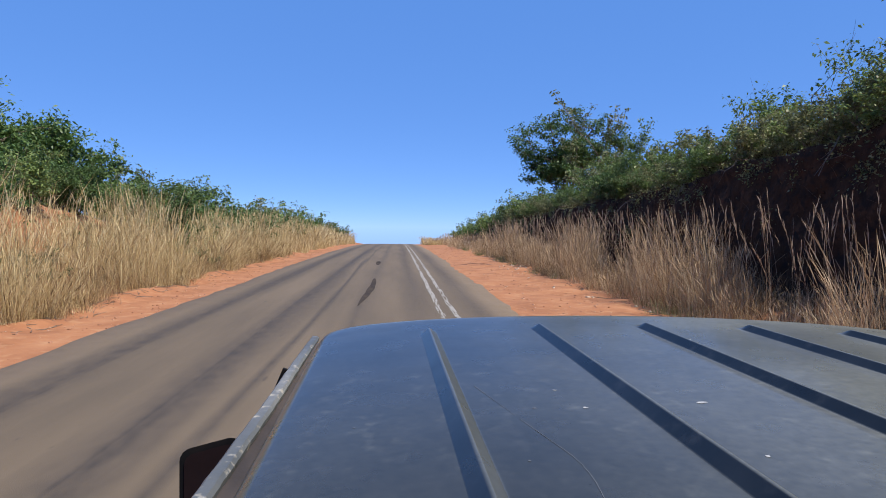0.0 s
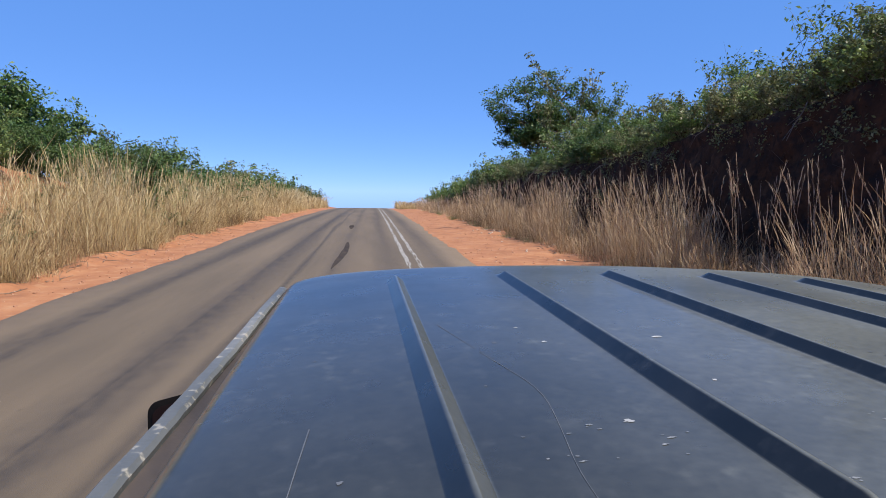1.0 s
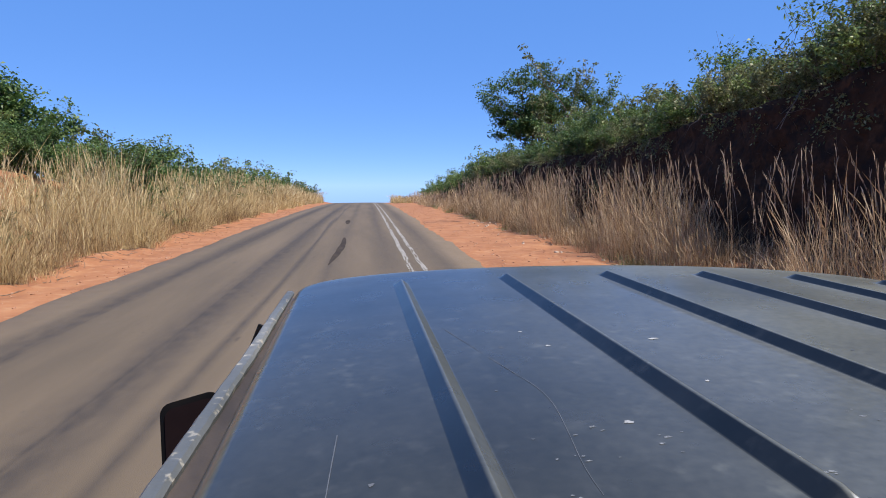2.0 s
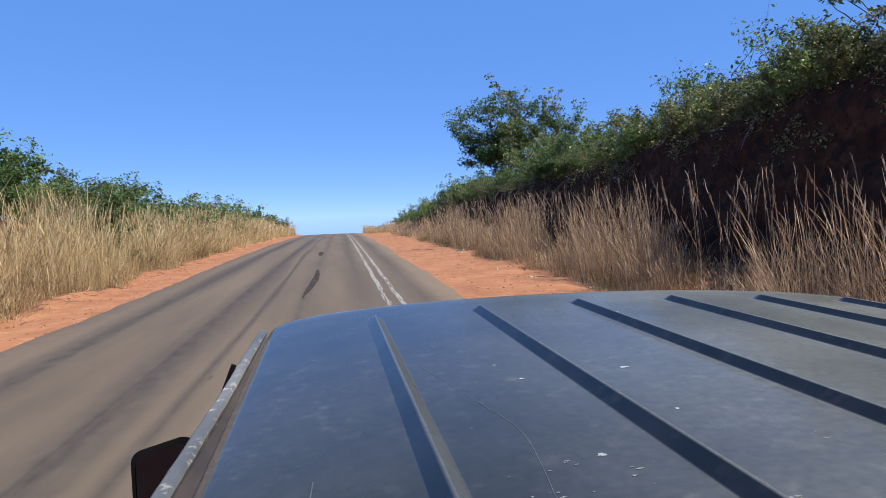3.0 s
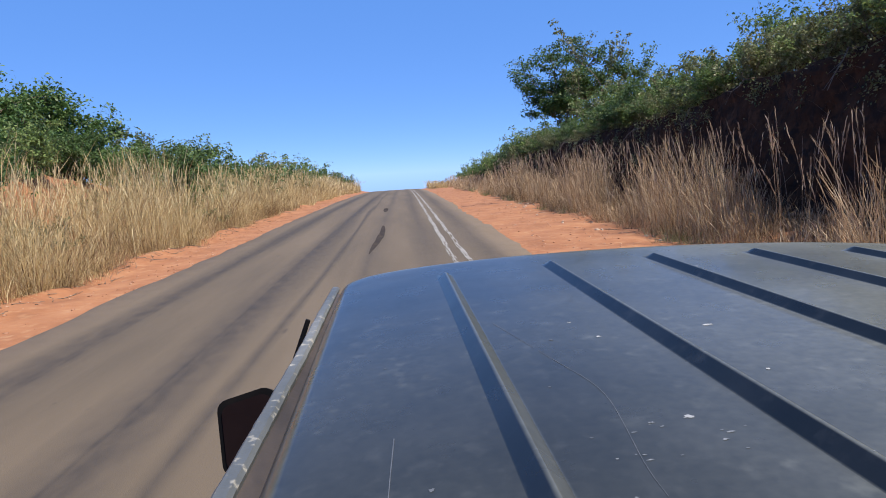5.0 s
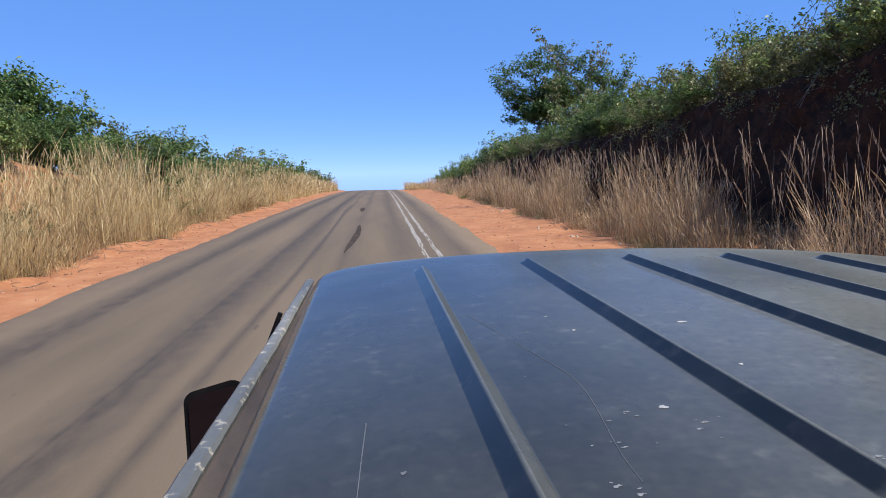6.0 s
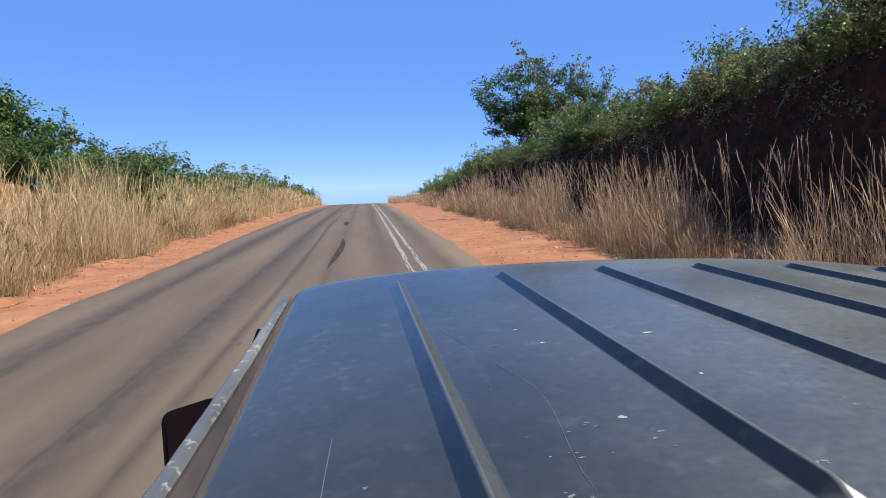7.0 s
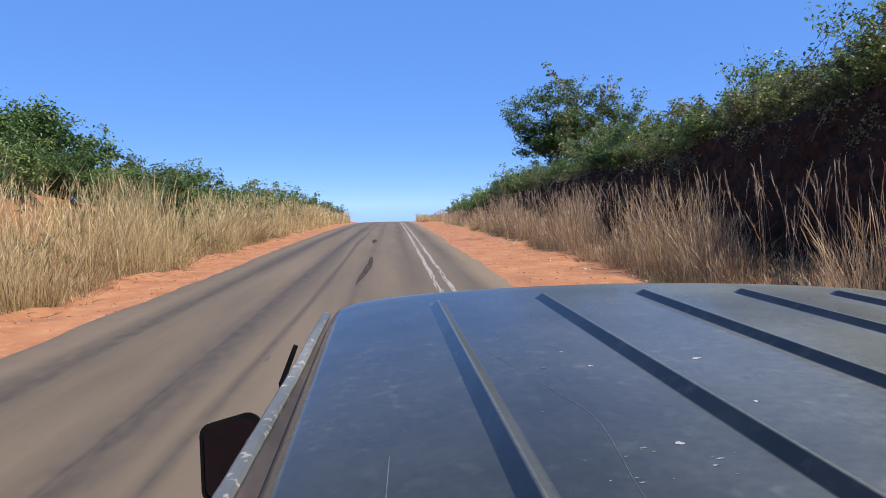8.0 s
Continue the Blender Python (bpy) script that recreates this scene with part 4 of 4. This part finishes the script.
rim = [i * ny for i in range(len(rx))] + [(len(rx) - 1) * ny + j for j in range(1, ny)] + [i * ny + ny - 1 for i in range(len(rx) - 2, -1, -1)] + [j for j in range(ny - 2, 0, -1)]
rim = np.array(rim)
nxt = np.roll(rim, -1)
roof = mesh_np("roof_panel", np.concatenate([top, low]), [gf, gf[:, ::-1] + n0, np.stack([rim, rim + n0, nxt + n0, nxt], 1)], M_ROOF, pickup, smooth=True)
tagged(roof, "dusty scratched blue-grey roof with raised ribs")


def strip(name, pts, profile, mat, parent, label="", smooth_it=False):
    """A bar with a flat profile (x, z offsets) swept along points."""
    pts = np.array(pts, float)
    prof = np.array(profile, float)
    k = len(prof)
    v = np.concatenate([p + np.stack([prof[:, 0], np.zeros(k), prof[:, 1]], 1) for p in pts])
    f = []
    for i in range(len(pts) - 1):
        for j in range(k):
            q = (j + 1) % k
            f.append((i * k + j, i * k + q, (i + 1) * k + q, (i + 1) * k + j))
    bm = bmesh.new()
    bv = [bm.verts.new(p) for p in v]
    for q in f:
        bm.faces.new([bv[i] for i in q])
    bm.faces.new(bv[:k])
    bm.faces.new(bv[-k:][::-1])
    return part(name, bm, mat, parent, label, smooth_it)


def rail_path(sx):
    yy = np.linspace(0.16, 1.50, 90)
    r2 = np.random.RandomState(5)
    x = 0.692 + 0.009 * (1 - smooth(0.45, 1.1, yy)) + 0.00022 * r2.normal(0, 1, 90)
    z = 1.795 + 0.0003 * r2.normal(0, 1, 90) - 0.004 * smooth(1.2, 1.5, yy) + LEAN * sx * x
    return [(sx * a, b, c) for a, b, c in zip(x, yy, z)]


for sx in (-1, 1):
    strip("drip_rail", rail_path(sx), [(-0.0085, -0.005), (0.0075, -0.005), (0.0085, 0.001), (0.005, 0.005), (-0.005, 0.0055), (-0.0085, 0.002)], M_RAIL, pickup, "pale worn drip rail with chipped paint")
    gut = [(sx * 0.677, y, 1.790 + LEAN * sx * 0.677) for y in np.linspace(0.18, 1.47, 30)]
    strip("gutter", gut, [(-0.022, -0.012), (0.022, -0.012), (0.022, -0.004), (0.0, -0.006), (-0.022, 0.004)], M_GUTTER, pickup, "dusty brown rain gutter")


def slab(outline, x0, x1):
    """A panel from its outline in (y, z), between two widths."""
    bm = bmesh.new()
    a = [bm.verts.new((x0, y, z)) for y, z in outline]
    b = [bm.verts.new((x1, y, z)) for y, z in outline]
    bm.faces.new(a)
    bm.faces.new(b[::-1])
    for i in range(len(a)):
        j = (i + 1) % len(a)
        bm.faces.new((a[j], a[i], b[i], b[j]))
    return bm


def arch(yc, zc, rad, y_from, n=12):
    th = np.linspace(0, math.pi, n) if y_from > 0 else np.linspace(math.pi, 0, n)
    return [(yc + rad * math.cos(t), zc + rad * math.sin(t)) for t in th]


def rounded(profile_pts, half):
    """A shell across the truck from a (y, z) line, slightly crowned."""
    bm = bmesh.new()
    grid = []
    for y, z in profile_pts:
        row = []
        for k in range(9):
            s = -1 + k / 4
            row.append(bm.verts.new((s * half, y - 0.06 * abs(s) ** 3 * (1 if y > 1 else 0), z - 0.035 * abs(s) ** 3)))
        grid.append(row)
    for a, b in zip(grid, grid[1:]):
        for k in range(8):
            bm.faces.new((a[k], a[k + 1], b[k + 1], b[k]))
    bmesh.ops.solidify(bm, geom=bm.faces[:], thickness=0.012)
    return bm


WF, WR, RW = 2.45, -1.15, 0.37
for sx in (-1, 1):
    x0, x1 = sx * 0.80, sx * 0.84
    part("front_wing", slab([(3.08, 0.62), (3.10, 0.98), (2.9, 1.06), (1.92, 1.12), (1.92, 0.45)] + arch(WF, RW, 0.45, -1), x0, x1), M_BODY, pickup)
    door = part("door", slab([(1.90, 0.45), (1.90, 1.13), (0.24, 1.13), (0.24, 0.45)], x0, x1), M_BODY, pickup)
    bm = bmesh.new()
    box(bm, min(x1, x1 + sx * 0.03), max(x1, x1 + sx * 0.03), 0.34, 0.50, 1.0, 1.03, 0.006)
    part("door_handle", bm, M_BLACK, door, "black door handle")
    # side glass leans in towards the roof
    bm = bmesh.new()
    q = [(sx * 0.80, 1.84, 1.14), (sx * 0.80, 0.26, 1.14), (sx * 0.685, 0.26, 1.755), (sx * 0.685, 1.38, 1.755)]
    bm.faces.new([bm.verts.new(p) for p in q])
    bmesh.ops.solidify(bm, geom=bm.faces[:], thickness=0.006)
    glass = part("side_window", bm, M_GLASS, pickup)
    glass.visible_shadow = False
    for a, b, w in (((sx * 0.80, 1.90, 1.12), (sx * 0.655, 1.34, 1.765), 0.03), ((sx * 0.80, 0.21, 1.12), (sx * 0.655, 0.23, 1.765), 0.04)):
        bm = bmesh.new()
        va, vb = Vector(a), Vector(b)
        d = (vb - va)
        m4 = Matrix.Translation((va + vb) / 2) @ d.to_track_quat("Z", "Y").to_matrix().to_4x4() @ Matrix.Diagonal((w * 1.4, w * 1.8, d.length, 1))
        bmesh.ops.create_cube(bm, size=1, matrix=m4)
        bmesh.ops.bevel(bm, geom=bm.edges[:], offset=0.008, segments=2, affect="EDGES")
        part("pillar", bm, M_BODY, pickup)
    part("bed_side", slab([(0.12, 0.45), (0.12, 1.05), (-1.98, 1.05), (-1.98, 0.45)] + arch(WR, RW, 0.44, -1), x0, x1), M_BODY, pickup)
    bm = bmesh.new()
    box(bm, min(sx * 0.77, sx * 0.86), max(sx * 0.77, sx * 0.86), -2.0, 0.13, 1.05, 1.075, 0.008)
    part("bed_rim", bm, M_BODY, pickup)
    # mirror on an arm from the door
    mirror = part("mirror_arm", slab([(1.74, 1.22), (1.78, 1.22), (1.76, 1.34), (1.73, 1.34)], sx * 0.79, sx * 0.90), M_BLACK, pickup, "black mirror arm")
    bm = bmesh.new()
    ca = []
    for cx, cz, rad, a0, a1 in ((0.915, 1.504, 0.030, 180, 80), (1.001, 1.478, 0.034, 80, 0), (1.006, 1.335, 0.030, 0, -90), (0.914, 1.335, 0.030, -90, -180)):
        ca += [(cx + rad * math.cos(radians(a0 + (a1 - a0) * k / 4)), cz + rad * math.sin(radians(a0 + (a1 - a0) * k / 4))) for k in range(5)]
    fr = [bm.verts.new((sx * x, 1.70, z)) for x, z in ca]
    bk = [bm.verts.new((sx * (0.94 + (x - 0.94) * 0.8), 1.77, 1.40 + (z - 1.40) * 0.8)) for x, z in ca]
    bm.faces.new(fr)
    bm.faces.new(bk[::-1])
    for i in range(len(ca)):
        j = (i + 1) % len(ca)
        bm.faces.new((fr[j], fr[i], bk[i], bk[j]))
    part("mirror_shell", bm, M_BLACK, mirror, "black mirror shell")
    bm = bmesh.new()
    pane = [bm.verts.new((sx * (0.953 + (x - 0.953) * 0.86), 1.697, 1.408 + (z - 1.408) * 0.88)) for x, z in ca]
    bm.faces.new(pane)
    part("mirror_glass", bm, M_TINT, mirror, "dark tinted mirror glass")
    bm = bmesh.new()
    box(bm, -0.10, 0.10, 0, 0.05, 0, 0.07, 0.01)
    lampb = part("headlight", bm, M_LAMP, pickup, "round-cornered clear headlight")
    lampb.location = (sx * 0.62, 3.06, 0.82)
    bm = bmesh.new()
    box(bm, -0.05, 0.05, 0, 0.03, 0, 0.22, 0.008)
    part("tail_light", bm, M_RED, pickup, "red tail light").location = (sx * 0.77, -2.02, 0.72)
    # wheels
    for yc in (WF, WR):
        bm = bmesh.new()
        prof = [(0.20, -0.10), (0.30, -0.115), (0.355, -0.10), (0.37, -0.06), (0.37, 0.06), (0.355, 0.10), (0.30, 0.115), (0.20, 0.10)]
        nseg = 36
        rings = [[bm.verts.new((sx * 0.70 + w, yc + rr * math.cos(2 * math.pi * s / nseg), RW + rr * math.sin(2 * math.pi * s / nseg))) for rr, w in prof] for s in range(nseg)]
        for s in range(nseg):
            a, b = rings[s], rings[(s + 1) % nseg]
            for k in range(8):
                bm.faces.new((a[k], a[(k + 1) % 8], b[(k + 1) % 8], b[k]))
        wheel = part("wheel", bm, M_RUBBER, pickup, "black tyre", True)
        bm = bmesh.new()
        bmesh.ops.create_cone(bm, cap_ends=True, segments=28, radius1=0.205, radius2=0.19, depth=0.16, matrix=Matrix.Translation((sx * 0.71, yc, RW)) @ Matrix.Rotation(sx * math.pi / 2, 4, "Y"))
        part("rim", bm, M_STEEL, wheel, "grey steel rim")

for sx in (-1, 1):
    bm = bmesh.new()
    box(bm, sx * 0.68 - 0.12, sx * 0.68 + 0.12, WR - 0.48, WR + 0.48, 0.62, 0.84, 0.05)
    part("wheel_box", bm, M_BODY, pickup)
half = 0.80
part("bonnet", rounded([(1.93, 1.14), (2.3, 1.12), (2.75, 1.07), (3.0, 1.02), (3.10, 0.93)], half), M_BODY, pickup, smooth=True)
bm = bmesh.new()
box(bm, -0.56, 0.56, 3.03, 3.07, 0.74, 0.94, 0.012)
grille = part("grille", bm, M_BLACK, pickup, "black front grille")
for i in range(4):
    bm = bmesh.new()
    box(bm, -0.5, 0.5, 3.07, 3.085, 0.77 + 0.04 * i, 0.785 + 0.04 * i, 0.003)
    part("grille_bar", bm, M_STEEL, grille)
bm = bmesh.new()
box(bm, -0.82, 0.82, 3.06, 3.22, 0.48, 0.64, 0.03)
part("front_bumper", bm, M_STEEL, pickup, "grey steel bumper")
bm = bmesh.new()
box(bm, -0.80, 0.80, -2.14, -2.02, 0.48, 0.60, 0.02)
part("rear_bumper", bm, M_STEEL, pickup, "grey steel bumper")
bm = bmesh.new()
v4 = [bm.verts.new(p) for p in ((-0.76, 1.93, 1.15), (0.76, 1.93, 1.15), (0.62, 1.40, 1.765), (-0.62, 1.40, 1.765))]
bm.faces.new(v4)
bmesh.ops.solidify(bm, geom=bm.faces[:], thickness=0.006)
part("windscreen", bm, M_GLASS, pickup).visible_shadow = False
bm = bmesh.new()
box(bm, -0.66, 0.66, 0.185, 0.192, 1.22, 1.74, 0)
part("rear_window", bm, M_GLASS, pickup).visible_shadow = False
for name, dims in (("cab_back", (-0.80, 0.80, 0.17, 0.20, 0.5, 1.21)), ("back_header", (-0.66, 0.66, 0.20, 0.23, 1.70, 1.765)), ("cab_floor", (-0.80, 0.80, 0.17, 1.95, 0.46, 0.52)),
                   ("bulkhead", (-0.80, 0.80, 1.93, 1.97, 0.46, 1.13)), ("bed_floor", (-0.80, 0.80, -1.98, 0.12, 0.60, 0.64)), ("tailgate", (-0.79, 0.79, -2.02, -1.98, 0.60, 1.05)),
                   ("bed_front", (-0.80, 0.80, 0.09, 0.13, 0.60, 1.06)), ("chassis", (-0.45, 0.45, -1.9, 2.9, 0.36, 0.46)), ("front_header", (-0.62, 0.62, 1.35, 1.41, 1.735, 1.765))):
    bm = bmesh.new()
    box(bm, *dims, 0.01)
    part(name, bm, M_BLACK if name == "chassis" else M_BODY, pickup)
bm = bmesh.new()
box(bm, -0.68, 0.68, 1.62, 1.93, 0.90, 1.13, 0.05)
part("dashboard", bm, M_BLACK, pickup, "black dashboard")
for sx in (-1, 1):
    bm = bmesh.new()
    box(bm, sx * 0.36 - 0.26, sx * 0.36 + 0.26, 0.42, 0.95, 0.60, 0.80, 0.05)
    box(bm, sx * 0.36 - 0.26, sx * 0.36 + 0.26, 0.28, 0.42, 0.70, 1.40, 0.05)
    part("seat", bm, M_SEAT, pickup, "dark cloth seat")
bm = bmesh.new()
ring = [(0.19 * math.cos(2 * math.pi * k / 24), 0.19 * math.sin(2 * math.pi * k / 24)) for k in range(24)]
wv, wf = tube([(0.36 + a, 1.50 + 0.45 * b, 1.12 + 0.89 * b) for a, b in ring + ring[:1]], [0.014] * 25, 6)
for p in wv:
    bm.verts.new(p)
bm.verts.ensure_lookup_table()
for q in wf:
    bm.faces.new([bm.verts[i] for i in q])
part("steering_wheel", bm, M_BLACK, pickup, "black steering wheel", True)
for x0 in (-0.45, 0.10):
    bm = bmesh.new()
    bmesh.ops.create_cone(bm, cap_ends=True, segments=6, radius1=0.007, radius2=0.004, depth=0.5, matrix=Matrix.Translation((x0 + 0.2, 1.905, 1.20)) @ Matrix.Rotation(radians(82), 4, "Y"))
    part("wiper", bm, M_BLACK, pickup, "black wiper")
# aerial stub on the front pillar
bm = bmesh.new()
for a, b, r0, r1 in (((-0.868, 1.93, 1.535), (-0.822, 1.93, 1.648), 0.008, 0.007), ((-0.845, 1.93, 1.10), (-0.868, 1.93, 1.54), 0.007, 0.007)):
    d = Vector(b) - Vector(a)
    bmesh.ops.create_cone(bm, cap_ends=True, segments=10, radius1=r0, radius2=r1, depth=d.length, matrix=Matrix.Translation((Vector(a) + Vector(b)) / 2) @ d.to_track_quat("Z", "Y").to_matrix().to_4x4())
part("aerial_base", bm, M_BLACK, pickup, "short black aerial base on the pillar")

# pale chips, smears and scratches in the roof paint
M_CHIP = material("bare_chip", [(0.210, 0.216, 0.216), (0.300, 0.300, 0.300), (0.372, 0.372, 0.360)], 60, 0.8)
M_SCRATCH = material("scratch", [(0.060, 0.064, 0.070), (0.085, 0.090, 0.095), (0.120, 0.122, 0.124)], 40, 0.55)

M_SMEAR = material("dried_smear", [(0.09, 0.095, 0.098), (0.16, 0.165, 0.165), (0.25, 0.25, 0.245)], 300, 0.5)


def chip(x, y, w, d, seed, mat=None, name="paint_chip"):
    q = np.random.RandomState(seed)
    bm = bmesh.new()
    n = 11
    ring = []
    for k in range(n):
        a = 2 * math.pi * k / n
        s = q.uniform(0.35, 1.2)
        px, py = x - XC + w / 2 * s * math.cos(a), y + d / 2 * s * math.sin(a)
        ring.append(bm.verts.new((px, py, float(roof_z(np.array(px), np.array(py))) + 0.0003)))
    bm.faces.new(ring)
    return part(name, bm, mat or M_CHIP, roof)


for i, (x, y, w, d) in enumerate(((0.345, 0.782, 0.014, 0.006), (0.324, 0.638, 0.006, 0.007), (0.221, 0.777, 0.008, 0.006), (0.208, 0.842, 0.005, 0.005), (0.216, 0.562, 0.008, 0.007))):
    chip(x, y, w, d, i)
r = np.random.RandomState(9)
for i in range(24):
    x, y = r.uniform(-0.02, 1.1), r.uniform(0.42, 1.15) ** 1.1
    k = r.uniform(0.3, 1.0) ** 2
    if min(abs(x - XC - c) for c in RIBS) < 0.02:
        continue
    chip(x, y, 0.006 * k + 0.001, 0.005 * k + 0.001, 100 + i, M_SCRATCH if r.rand() < 0.8 else M_CHIP)
for cx, cy in ((0.163, 0.510), (0.178, 0.552), (0.152, 0.462), (0.02, 0.43), (0.40, 0.55), (0.42, 0.50), (0.30, 0.47), (0.235, 0.53)):
    for i in range(5):
        k = r.uniform(0.3, 1.0)
        chip(cx + r.normal(0, 0.010), cy + r.normal(0, 0.007), 0.0065 * k, 0.0036 * k, int(r.randint(300, 9000)), M_SMEAR, "smear")


def scratch(points, width):
    """A hair-thin scratch along a bent line on the roof."""
    pts = np.array(points, float)
    t = np.linspace(0, len(pts) - 1, 24)
    x, y = np.interp(t, np.arange(len(pts)), pts[:, 0]) - XC, np.interp(t, np.arange(len(pts)), pts[:, 1])
    x, y = np.convolve(np.pad(x, 2, "edge"), np.ones(5) / 5, "valid"), np.convolve(np.pad(y, 2, "edge"), np.ones(5) / 5, "valid")
    z = roof_z(x, y) + 0.0003
    w = width * np.linspace(1, 0.4, 24)
    v = np.stack([np.stack([x - w / 2, y, z], -1), np.stack([x + w / 2, y, z], -1)], 1).reshape(-1, 3)
    return mesh_np("scratch", v, [grid_faces(24, 2)], M_SCRATCH, roof)


scratch([(0.148, 0.76), (0.160, 0.705), (0.177, 0.635), (0.168, 0.56), (0.158, 0.50), (0.157, 0.46)], 0.0008)
scratch([(0.0, 0.60), (-0.003, 0.54), (-0.006, 0.47)], 0.0011)
scratch([(0.122, 0.88), (0.135, 0.82), (0.148, 0.76)], 0.0008)
